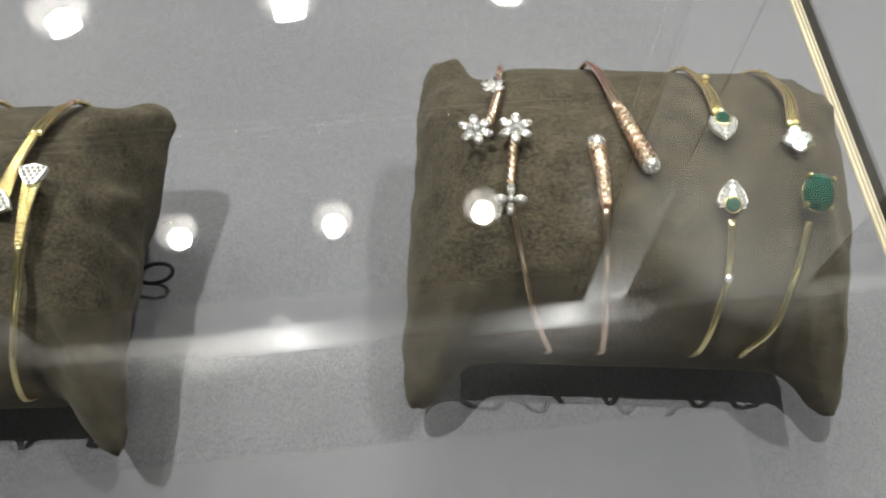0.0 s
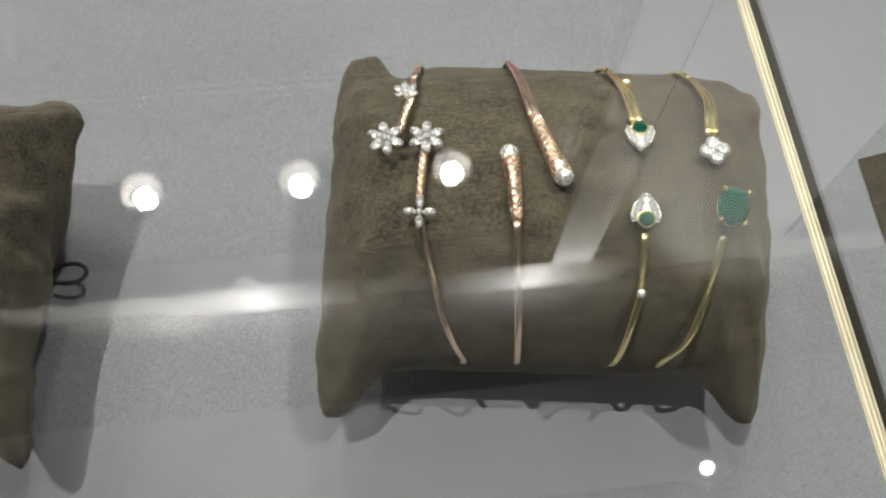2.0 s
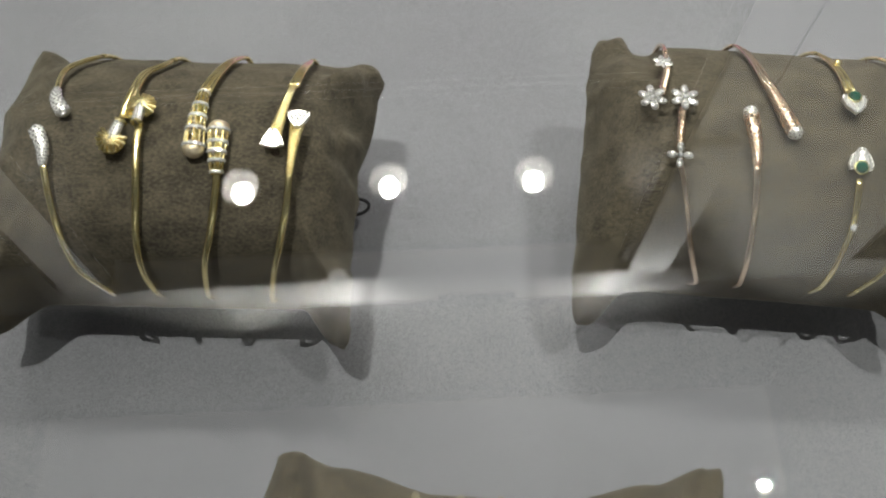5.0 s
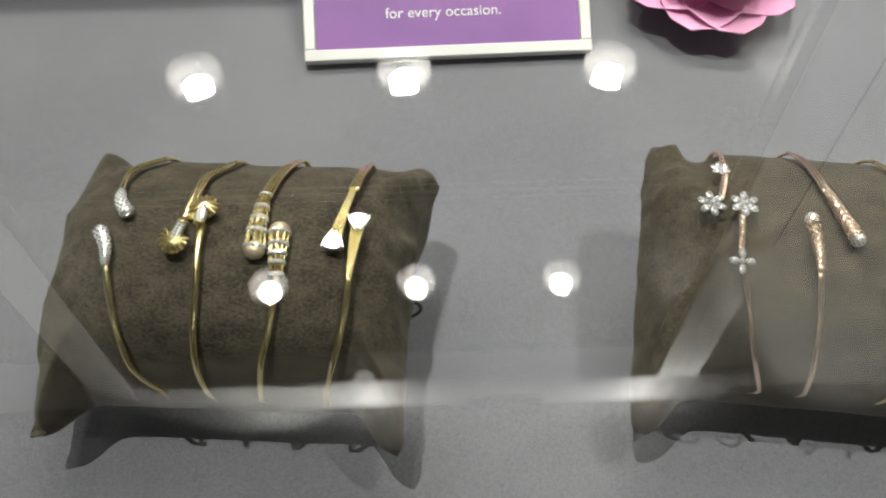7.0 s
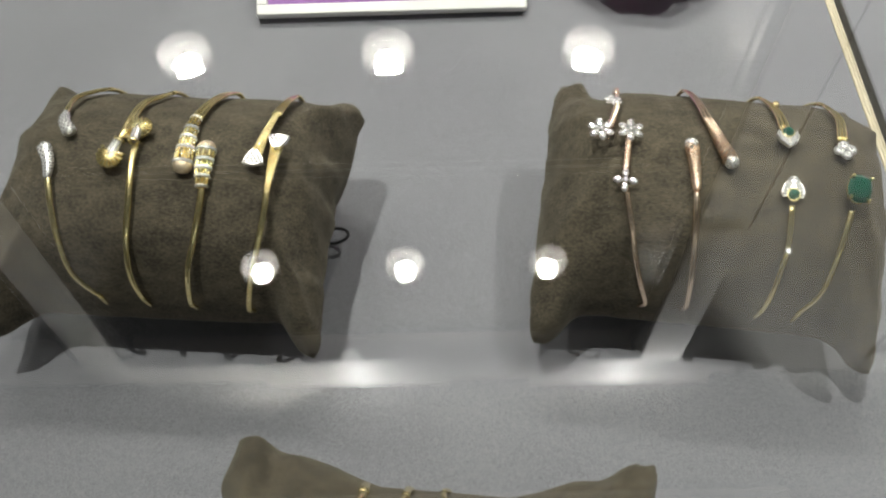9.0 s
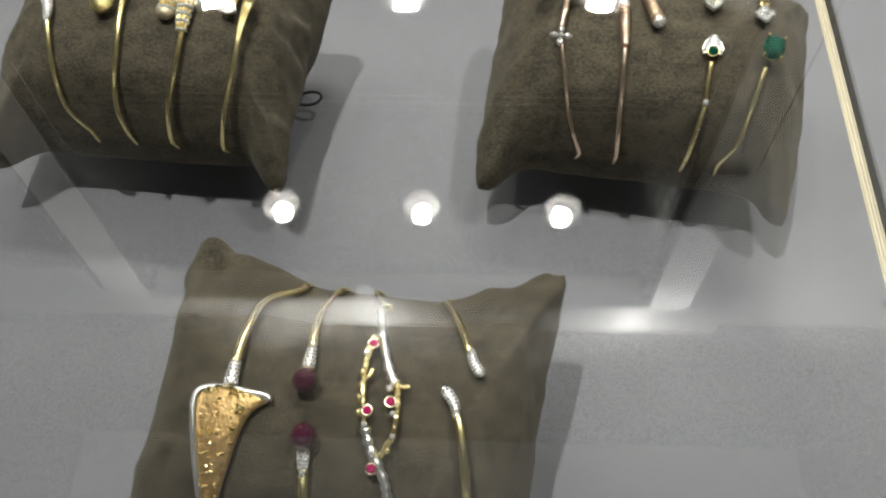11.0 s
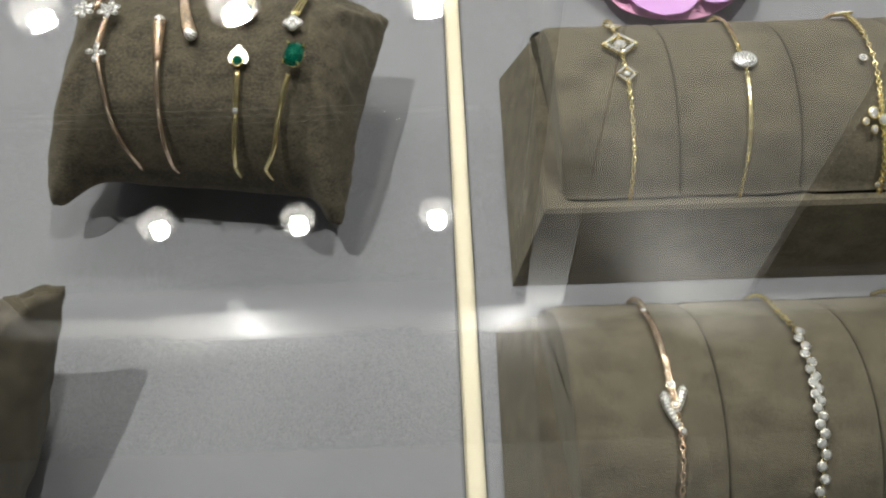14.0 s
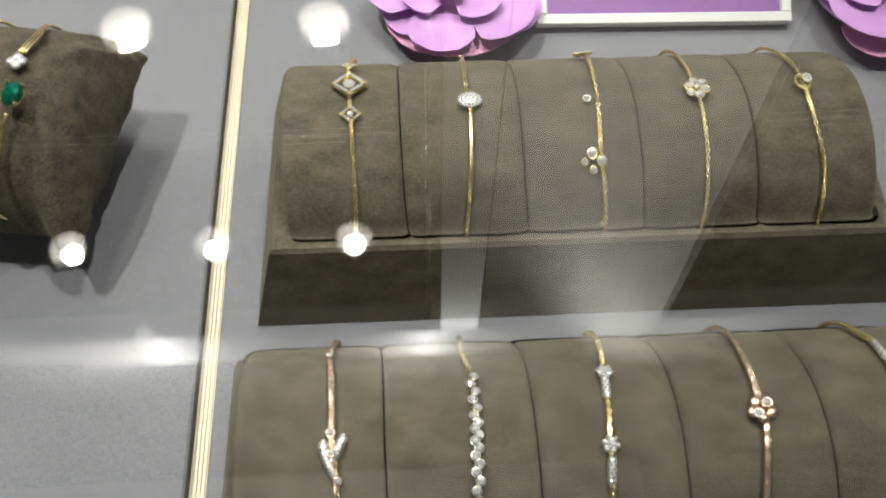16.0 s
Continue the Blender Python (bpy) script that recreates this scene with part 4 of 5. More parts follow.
def blossom(ob, roll, x, angle, petals, reach, gem_r, spin=0.0, lift=0.0016, stretch=1.5):
    m = roll.frame_at(x, angle, lift, spin)
    seat, stones = Shape(), Shape()
    for k in range(petals):
        q = m @ pose(0, 0, 0, 0, 0, 360 * k / petals) @ Matrix.Translation((0, reach, 0.0004))
        seat.ball(q @ Matrix.Translation((0, 0, -0.0004)), gem_r * 1.08, 10, 6, (1, stretch, 0.4))
        for f in (-0.62, 0.62):
            stones.gem(q @ pose(0, f * gem_r * stretch * 0.75, 0.0, 0, 0, 31 * k + 50 * f), gem_r * 0.74, 1.0, 6)
    seat.ball(m, gem_r * 0.9, 10, 6, (1, 1, 0.6))
    stones.gem(m @ Matrix.Translation((0, 0, 0.0007)), gem_r * 0.75, 1.0, 8)
    flower = part("flower", seat, WHITE_GOLD, ob, "white stone flower", smooth=180)
    part("stones", stones, DIAMOND, flower, "petal-shaped white stones", smooth=0)


def rope(ob, roll, stops, r, mat):
    path, ups = roll.path(stops, 14, 0.001)
    twist = Shape()
    n = len(path)
    total = sum((path[i + 1] - path[i]).length for i in range(n - 1))
    turns = total / (r * 4.5)
    for strand in range(3):
        line = []
        for i in range(n):
            t = (path[min(i + 1, n - 1)] - path[max(i - 1, 0)]).normalized()
            s = t.cross(ups[i]).normalized()
            u = s.cross(t)
            a = 2 * math.pi * (turns * i / (n - 1) + strand / 3)
            line.append(path[i] + (s * math.cos(a) + u * math.sin(a)) * r * 0.55)
        twist.tube(line, r * 0.55, 7)
    part("rope", twist, mat, ob, "twisted rope section", smooth=180)


def braid(ob, roll, stops, r0, r1, mat):
    """A lattice of crossing strands round a core, widening to a pave dome."""
    path, ups = roll.path(stops, 30, 0.0012)
    n = len(path)
    links = Shape()
    total = sum((path[i + 1] - path[i]).length for i in range(n - 1))
    turns = total / 0.0098
    for sense in (-1, 1):
        for strand in range(5):
            line = []
            for i in range(n):
                t = (path[min(i + 1, n - 1)] - path[max(i - 1, 0)]).normalized()
                side = t.cross(ups[i]).normalized()
                u = side.cross(t)
                a = sense * 2 * math.pi * (turns * i / (n - 1) + strand / 5)
                r = (r0 + (r1 - r0) * i / (n - 1)) * (1 + 0.05 * sense * math.sin(5 * a))
                line.append(path[i] + side * (r * math.cos(a)) + u * (0.85 * r * math.sin(a)))
            links.tube(line, 0.00040, 6)
    core = Shape().tube(path, [0.62 * (r0 + (r1 - r0) * i / (n - 1)) for i in range(n)], 10, 0.7, ups)
    body = part("braid", links, mat, ob, "openwork lattice section", smooth=180)
    part("core", core, mat, body, smooth=180)
    m = Matrix.Translation(path[-1])
    dome = part("dome", Shape().ball(m, r1 * 0.98, 14, 8), WHITE_GOLD, ob, "pave-set dome", smooth=180)
    stones = Shape()
    for k in range(26):
        z = 0.95 - 1.1 * (k + 0.5) / 26
        a = 2.39996 * k
        d = Vector((math.sqrt(1 - z * z) * math.cos(a), math.sqrt(1 - z * z) * math.sin(a), z))
        g = d.to_track_quat("Z", "Y").to_matrix().to_4x4()
        g.translation = path[-1] + d * r1 * 0.98
        stones.gem(g, 0.0005, 1, 6)
    part("stones", stones, DIAMOND, dome, "small white stones", smooth=0)


def leaf_end(ob, roll, x, angle, spin, gem_up):
    """A pave leaf with a bezel-set emerald."""
    m = roll.frame_at(x, angle, 0.0012, spin)
    rim = [(0.0, -0.0058), (0.0030, -0.0030), (0.0040, -0.0002), (0.0034, 0.0018), (0.0, 0.0008), (-0.0034, 0.0018), (-0.0040, -0.0002), (-0.0030, -0.0030)]
    leaf = part("leaf", Shape().prism(rim, -0.0004, 0.0010, m), WHITE_GOLD, ob, "pave-set leaf")
    stones = Shape()
    for side in (-1, 1):
        for k in range(6):
            f = k / 5
            stones.gem(m @ Matrix.Translation((side * 0.0030 * math.sin(0.25 + 1.35 * f), -0.0050 + 0.0058 * f, 0.0011)), 0.00072, 1, 8)
            if 0 < k < 5:
                stones.gem(m @ Matrix.Translation((side * 0.0017 * math.sin(0.3 + 1.3 * f), -0.0040 + 0.0040 * f, 0.0011)), 0.00055, 1, 6)
    part("stones", stones, DIAMOND, leaf, "small white stones", smooth=0)
    q = m @ Matrix.Translation((0, 0.0010, 0.0011))
    bezel = part("bezel", Shape().ring(q, 0.0021, 0.00042, 18, 8).prism([(0.0021 * math.cos(a / 9 * math.pi), 0.0021 * math.sin(a / 9 * math.pi)) for a in range(18)], -0.0012, 0.0002, q), GOLD, ob, "gold bezel", smooth=50)
    part("emerald", Shape().ball(q @ Matrix.Translation((0, 0, 0.0002)), 0.0020, 16, 10, (1, 1, 0.7)), EMERALD, bezel, "polished green emerald", smooth=180)


def quatrefoil_end(ob, roll, x, angle):
    m = roll.frame_at(x, angle, 0.0012, 8)
    seat, stones = Shape(), Shape()
    for k in range(4):
        q = m @ pose(0, 0, 0, 0, 0, 90 * k) @ Matrix.Translation((0, 0.0021, 0))
        seat.ball(q, 0.0021, 12, 8, (1, 1, 0.45))
        for j in range(6):
            a = radians(-60 + 48 * j)
            stones.gem(q @ Matrix.Translation((0.0013 * math.cos(a), 0.0013 * math.sin(a), 0.0008)), 0.0006, 1, 6)
        stones.gem(q @ Matrix.Translation((0, 0, 0.0010)), 0.0006, 1, 6)
    seat.ball(m, 0.0017, 10, 8, (1, 1, 0.6))
    stones.gem(m @ Matrix.Translation((0, 0, 0.0011)), 0.0010, 1, 8)
    head = part("quatrefoil", seat, WHITE_GOLD, ob, "pave-set four-lobed head", smooth=180)
    part("stones", stones, DIAMOND, head, "small white stones", smooth=0)


def big_emerald(ob, roll, x, angle):
    m = roll.frame_at(x, angle, 0.0030, -8)
    stone = Shape()
    n = 12
    rings = []
    for k, z in ((0.36, 0.0024), (0.72, 0.0017), (1.0, 0.0), (0.7, -0.0018), (0.25, -0.0030)):
        rings += [(0.0042 * k * math.copysign(abs(math.cos(2 * math.pi * i / n)) ** 0.85, math.cos(2 * math.pi * i / n)), 0.0053 * k * math.copysign(abs(math.sin(2 * math.pi * i / n)) ** 0.85, math.sin(2 * math.pi * i / n)), z) for i in range(n)]
    faces = [(r * n + i, (r + 1) * n + i, (r + 1) * n + (i + 1) % n, r * n + (i + 1) % n) for r in range(4) for i in range(n)] + [tuple(range(n)), tuple(range(5 * n - 1, 4 * n - 1, -1))]
    stone.add(rings, faces, m)
    part("emerald", stone, EMERALD, ob, "large oval faceted green emerald", smooth=0)
    setting = part("setting", Shape().ring(m @ Matrix.Translation((0, 0, -0.0016)), 0.0036, 0.0005, 24, 8, 1.28), GOLD, ob, "gold basket setting", smooth=180)
    for sx in (-1, 1):
        for sy in (-1, 1):
            prong = Shape().tube([m @ Vector((sx * 0.0028, sy * 0.0036, -0.0022)), m @ Vector((sx * 0.0034, sy * 0.0043, 0.0)), m @ Vector((sx * 0.0031, sy * 0.0040, 0.0014))], 0.00055, 8)
            prong.ball(m @ Matrix.Translation((sx * 0.0031, sy * 0.0040, 0.0013)), 0.00075, 8, 6)
            part("prong", prong, GOLD, setting, smooth=180)


a = BANGLES["a1"]
pod(a, ROLL_A, [(-0.1866, 77), (-0.1853, 83), (-0.1810, 90)], 0.0014, 0.0027)
pod(a, ROLL_A, [(-0.1853, 112), (-0.1863, 104), (-0.1897, 96)], 0.0013, 0.0027)
a = BANGLES["a2"]
shell_end(a, ROLL_A, -0.1638, 102, 160)
shell_end(a, ROLL_A, -0.1562, 86, -2)
a = BANGLES["a3"]
barrel_end(a, ROLL_A, [(-0.1374, 76), (-0.1376, 90), (-0.1374, 104)], 0.0014, 0.0034)
barrel_end(a, ROLL_A, [(-0.1293, 114), (-0.1297, 105), (-0.1300, 95)], 0.0017, 0.0033)
a = BANGLES["a4"]
split_cone_end(a, ROLL_A, [(-0.1085, 72), (-0.1122, 100)], 0.0020)
split_cone_end(a, ROLL_A, [(-0.1060, 113), (-0.1048, 89)], 0.0021)
a = BANGLES["b1"]
blossom(a, ROLL_B, 0.0165, 70, 6, 0.0020, 0.00095, 10)
blossom(a, ROLL_B, 0.0113, 91, 6, 0.0030, 0.00125, 12, 0.0024)
blossom(a, ROLL_B, 0.0220, 90, 6, 0.0030, 0.00125, 0, 0.0024)
blossom(a, ROLL_B, 0.0203, 114, 4, 0.0026, 0.00110, 0, 0.0020)
rope(a, ROLL_B, [(0.0178, 73), (0.0148, 88)], 0.0013, ROSE)
rope(a, ROLL_B, [(0.0214, 94), (0.0203, 111)], 0.0013, ROSE)
a = BANGLES["b2"]
braid(a, ROLL_B, [(0.0511, 79), (0.0540, 90), (0.0578, 101)], 0.0014, 0.0026, ROSE)
braid(a, ROLL_B, [(0.0456, 115), (0.0449, 105), (0.0438, 94)], 0.0013, 0.0024, ROSE)
a = BANGLES["b3"]
part("ball", Shape().ball(ROLL_B.frame_at(0.0783, 60, 0.0012), 0.0016, 12, 8), GOLD, a, smooth=180)
leaf_end(a, ROLL_B, 0.0788, 84.5, 0, 1)
leaf_end(a, ROLL_B, 0.0788, 112.5, 180, 0)
part("ball", Shape().gem(ROLL_B.frame_at(0.0785, 138, 0.0017), 0.0012, 1, 8), DIAMOND, a, "small white stone", smooth=0)
a = BANGLES["b4"]
quatrefoil_end(a, ROLL_B, 0.0984, 90)
big_emerald(a, ROLL_B, 0.1013, 109)

# --- the bangles of the pillow in front ---
a = BANGLES["c1"]
pod(a, ROLL_C, [(-0.0704, 89), (-0.0704, 94), (-0.0703, 98)], 0.0017, 0.0024, name="neck", label="pave-set neck")


def horn(ob, roll):
    """A curved horn: rough gold between pave borders."""
    left = glide([(-0.0700, 99), (-0.0780, 100), (-0.0803, 105), (-0.0785, 118), (-0.0765, 132), (-0.0748, 148), (-0.0738, 162)], 6)
    right = glide([(-0.0690, 99), (-0.0650, 99.5), (-0.0572, 101), (-0.0632, 109), (-0.0672, 128), (-0.0705, 146), (-0.0730, 162)], 6)
    form = Shape()
    n, w = len(left), 9
    for i in range(n):
        for j in range(w):
            f = j / (w - 1)
            q = left[i] * (1 - f) + right[i] * f
            bulge = 0.0006 + 0.0022 * math.sin(math.pi * f) * (1 - 0.5 * i / n) + 0.0006 * noise.noise(Vector((q[0] * 900, q[1] * 0.9, 2)))
            form.v.append(tuple(roll.at(q[0], q[1], bulge)[0]))
    k = len(form.v)
    for i in range(n):
        for j in range(w):
            f = j / (w - 1)
            q = left[i] * (1 - f) + right[i] * f
            form.v.append(tuple(roll.at(q[0], q[1], -0.0002)[0]))
    for i in range(n - 1):
        for j in range(w - 1):
            form.f.append((i * w + j, i * w + w + j, i * w + w + j + 1, i * w + j + 1))
            form.f.append((k + i * w + j, k + i * w + j + 1, k + i * w + w + j + 1, k + i * w + w + j))
        for j in (0, w - 1):
            form.f.append((i * w + j, i * w + w + j, k + i * w + w + j, k + i * w + j))
    for i in (0, n - 1):
        form.f += [(i * w + j, i * w + j + 1, k + i * w + j + 1, k + i * w + j) for j in range(w - 1)]
    body = part("horn", form, NUGGET, ob, "rough textured gold horn", smooth=180)
    rnd = random.Random(5)
    nuggets = Shape()
    for _ in range(150):
        i, f = rnd.randrange(0, n), rnd.uniform(0.08, 0.92)
        q = left[i] * (1 - f) + right[i] * f
        p, nn = roll.at(q[0], q[1], 0.0008 + 0.0022 * math.sin(math.pi * f) * (1 - 0.5 * i / n))
        g = Matrix.Translation(p) @ pose(0, 0, 0, rnd.uniform(0, 90), rnd.uniform(0, 90), rnd.uniform(0, 360))
        nuggets.ball(g, rnd.uniform(0.0004, 0.0009), 6, 4, (1, rnd.uniform(0.6, 1.8), 0.7))
    part("nuggets", nuggets, GOLD, body, "small gold nuggets", smooth=30)
    for line, turn in ((left, 0), (right[:14], 1)):
        path = [roll.at(q[0], q[1], 0.0011)[0] for q in line]
        edge = part("border", Shape().tube(path, 0.0010, 8), WHITE_GOLD, ob, "pave-set border", smooth=180)
        part("stones", pave(Shape(), roll, [tuple(q) for q in line[::4]], lambda s: 0.0011, 0.00052, (-45, 0, 45)), DIAMOND, edge, "small white stones", smooth=0)


horn(a, ROLL_C)
a = BANGLES["c2"]
pod(a, ROLL_C, [(-0.0478, 78), (-0.0477, 83), (-0.0475, 88)], 0.0014, 0.0021, name="pave_cone", label="pave-set cone")
pod(a, ROLL_C, [(-0.0438, 127), (-0.0442, 122), (-0.0445, 117)], 0.0014, 0.0021, name="pave_cone", label="pave-set cone")
for gx, ga in ((-0.0473, 93.5), (-0.0447, 112.5)):
    part("garnet_bead", Shape().ball(ROLL_C.frame_at(gx, ga, 0.0030), 0.0039, 24, 16), GARNET, a, "polished dark red garnet bead", smooth=180)
    part("cap", Shape().ring(ROLL_C.frame_at(gx, ga + (-4.2 if ga < 100 else 3.8), 0.0026) @ pose(0, 0, 0, 90), 0.0018, 0.0006, 14, 8), ROSE, a, smooth=180)

a = BANGLES["c3"]
part("ring", Shape().ring(ROLL_C.frame_at(-0.0282, 52, 0.0012), 0.0019, 0.0006, 16, 8), GOLD, a, smooth=180)


def vine(ob, roll, stops, r, mat, stones):
    path, ups = roll.path(stops, 8, 0.0012)
    branch = part("branch", Shape().tube(path, [r * (1 + 0.18 * math.sin(1.7 * i)) for i in range(len(path))], 9, 0.85, ups), mat, ob, smooth=180)
    if stones:
        part("stones", pave(Shape(), roll, stops, lambda s: r, 0.00055, (-40, 0, 40)), DIAMOND, branch, "small white stones", smooth=0)


vine(a, ROLL_C, [(-0.0296, 54), (-0.0270, 68), (-0.0225, 84), (-0.0195, 90)], 0.0015, WHITE_GOLD, True)
vine(a, ROLL_C, [(-0.0290, 70), (-0.0300, 84), (-0.0287, 98), (-0.0268, 108)], 0.0010, GOLD, False)
vine(a, ROLL_C, [(-0.0195, 88), (-0.0180, 97), (-0.0182, 108), (-0.0212, 117)], 0.0010, GOLD, False)
vine(a, ROLL_C, [(-0.0268, 107), (-0.0240, 115), (-0.0195, 124), (-0.0175, 132), (-0.0166, 142), (-0.0160, 152)], 0.0015, WHITE_GOLD, True)
vine(a, ROLL_C, [(-0.0195, 90), (-0.0170, 90.5), (-0.0152, 90)], 0.0008, GOLD, False)
vine(a, ROLL_C, [(-0.0298, 90), (-0.0282, 88), (-0.0275, 85)], 0.0007, GOLD, False)
for gx, ga in ((-0.0288, 75), (-0.0268, 101), (-0.0202, 97), (-0.0232, 121)):
    q = ROLL_C.frame_at(gx, ga, 0.0024)
    seat = part("bezel", Shape().ring(q, 0.0016, 0.0005, 16, 8).ball(q @ Matrix.Translation((0, 0, -0.0006)), 0.0015, 10, 6, (1, 1, 0.5)), ROSE, a, "rose gold bezel", smooth=180)
    part("ruby", Shape().gem(q @ Matrix.Translation((0, 0, 0.0002)), 0.0014, 1, 8), RUBY, seat, "faceted pink ruby", smooth=0)
for gx, ga, r in ((-0.0303, 79, 0.0010), (-0.0271, 106, 0.0010), (-0.0190, 101, 0.0009), (-0.0180, 109, 0.0009), (-0.0212, 92, 0.0011), (-0.0240, 115.5, 0.0009), (-0.0165, 140, 0.0009), (-0.0278, 71, 0.0010)):
    q = ROLL_C.frame_at(gx, ga, 0.0022)
    seat = part("cup", Shape().ball(q @ Matrix.Translation((0, 0, -0.0004)), r * 1.15, 10, 6, (1, 1, 0.6)), GOLD, a, smooth=180)
    part("stone", Shape().gem(q @ Matrix.Translation((0, 0, 0.0003)), r, 1, 8), DIAMOND, seat, "round white stone", smooth=0)
sprigs = Shape()
for k in range(7):
    f = k / 6
    sprigs.ball(ROLL_C.frame_at(-0.0293 - 0.0009 * math.sin(3 * f), 72 + 30 * f, 0.0022), 0.0009 + 0.0004 * (k % 2), 10, 6, (1, 1.3, 0.8))
    sprigs.ball(ROLL_C.frame_at(-0.0190 + 0.0012 * math.sin(3 * f), 90 + 24 * f, 0.0020), 0.0008 + 0.0003 * (k % 2), 10, 6, (1, 1.4, 0.8))
part("buds", sprigs, GOLD, a, "small gold buds", smooth=180)
a = BANGLES["c4"]
pod(a, ROLL_C, [(0.0018, 72), (0.0032, 77), (0.0062, 82)], 0.0014, 0.0019)
pod(a, ROLL_C, [(0.0001, 99), (-0.0012, 94), (-0.0048, 89)], 0.0013, 0.0019)

# ---- bracelets on the stands ----


def chain(shape, roll, stops, pitch, r, thick, tw=90):
    """Links laid one after the other, each turned against the last."""
    path, ups = roll.path(stops, 12, thick + 0.0004)
    total = sum((path[i + 1] - path[i]).length for i in range(len(path) - 1))
    count = int(total / pitch)
    for k in range(count + 1):
        f = k / count * (len(path) - 1)
        i = min(int(f), len(path) - 2)
        p = path[i].lerp(path[i + 1], f - i)
        t = (path[i + 1] - path[i]).normalized()
        s = t.cross(ups[i]).normalized()
        m = Matrix((s, t, s.cross(t))).transposed().to_4x4()
        m.translation = p
        shape.ring(m @ Matrix.Rotation(radians(35 if k % 2 else -tw + 35), 4, "Y"), r, thick, 9, 5, 1.35)
    return shape


def bracelet(label, roll, stops, mat, pitch=0.0017, r=0.00085, thick=0.00034):
    ob = thing("bracelet", roll.at(stops[0][0], 90)[0], label, "bracelet", "gold bracelets")
    x, a = stops[0]
    xe, ae = stops[-1]
    whole_path = [(x - 0.001, max(a - 40, 5)), (x - 0.0005, a - 18)] + list(stops) + [(xe, min(ae + 6, 172))]
    part("chain", chain(Shape(), roll, whole_path, pitch, r, thick), mat, ob, "fine linked chain", smooth=180)
    return ob


def rhombus(ob, roll, x, angle, half, gem_r, mat):
    m = roll.frame_at(x, angle, 0.0010)
    corner = [m @ Vector(p) for p in ((half, 0, 0), (0, half, 0), (-half, 0, 0), (0, -half, 0), (half, 0, 0))]
    bars = Shape()
    for p, q in zip(corner, corner[1:]):
        bars.tube([p, p.lerp(q, 0.5), q], half * 0.19, 7)
    for p in corner[:4]:
        bars.ball(Matrix.Translation(p), half * 0.23, 8, 6)
    rim = part("rhombus", bars, mat, ob, "open gold rhombus", smooth=180)
    part("stone", Shape().gem(m @ pose(0, 0, 0.0003, 0, 0, 45), gem_r, 1, 8), DIAMOND, rim, "white stone", smooth=0)
    stones = Shape()
    for p, q in zip(corner, corner[1:]):
        for f in (0.2, 0.4, 0.6, 0.8):
            g = roll.frame_at(x, angle, 0.0010)
            g.translation = p.lerp(q, f) + (m.to_3x3() @ Vector((0, 0, half * 0.17)))
            stones.gem(g, half * 0.15, 1, 6)
    part("stones", stones, DIAMOND, rim, "small white stones", smooth=0)


def disc_of_stones(ob, roll, x, angle, rx, ry):
    m = roll.frame_at(x, angle, 0.0012)
    plate = part("oval", Shape().ball(m, rx, 20, 8, (1, ry / rx, 0.28)), WHITE_GOLD, ob, "pave-set oval", smooth=180)
    stones = Shape()
    for ringn, count in ((0.0, 1), (0.36, 7), (0.68, 13), (0.95, 20)):
        for k in range(count):
            a = 2 * math.pi * k / count + ringn
            z = 0.28 * rx * math.sqrt(max(1 - ringn * ringn, 0))
            stones.gem(m @ Matrix.Translation((rx * ringn * math.cos(a), ry * ringn * math.sin(a), z)), 0.00068, 1, 6)
    part("stones", stones, DIAMOND, plate, "small white stones", smooth=0)


def stone_charm(ob, roll, x, angle, r, mat, lift=0.0012, stretch=1.0, spin=0.0):
    m = roll.frame_at(x, angle, lift, spin)
    seat = part("setting", Shape().ring(m, r * 0.98, r * 0.22, 14, 7, stretch).ball(m @ Matrix.Translation((0, 0, -0.35 * r)), r * 0.95, 10, 6, (1, stretch, 0.45)), mat, ob, smooth=180)
    part("stone", Shape().gem(m @ Matrix.Translation((0, 0, 0.1 * r)), r * 0.9, stretch, 8), DIAMOND, seat, "white stone", smooth=0)


def flat_links(ob, roll, stops, pitch, r, mat):
    path, ups = roll.path(stops, 10, 0.0008)
    part("bar", Shape().tube(path, r, 8, 0.5, ups), mat, ob, "flat polished bar", smooth=180)


b = bracelet("fine yellow gold chain bracelet with three open rhombuses", ROLL_D, [(0.2292, 50), (0.2291, 61), (0.2312, 79), (0.2335, 97), (0.2351, 112), (0.2374, 137), (0.2379, 159)], GOLD)
rhombus(b, ROLL_D, 0.2293, 59, 0.0029, 0.0009, GOLD)
rhombus(b, ROLL_D, 0.2312, 78, 0.0062, 0.0027, GOLD)
rhombus(b, ROLL_D, 0.2334, 97, 0.0036, 0.0014, GOLD)
b = bracelet("fine yellow gold bracelet with a pave oval", ROLL_D, [(0.2759, 48), (0.2777, 78), (0.2801, 91), (0.2811, 107), (0.2820, 124), (0.2819, 142), (0.2816, 162)], GOLD, 0.0016, 0.0007)
disc_of_stones(b, ROLL_D, 0.2801, 91, 0.0046, 0.0037)
flat_links(b, ROLL_D, [(0.2760, 48), (0.2770, 64), (0.2784, 82)], 0.001, 0.0010, GOLD)
flat_links(b, ROLL_D, [(0.2808, 100), (0.2814, 112), (0.2820, 128), (0.2819, 144)], 0.001, 0.0010, GOLD)
b = bracelet("yellow gold chain bracelet with bow and butterfly charms", ROLL_D, [(0.3285, 42), (0.3290, 55), (0.3300, 73), (0.3317, 103), (0.3326, 121), (0.3351, 140), (0.3368, 160)], GOLD, 0.0013, 0.00085, 0.0004)
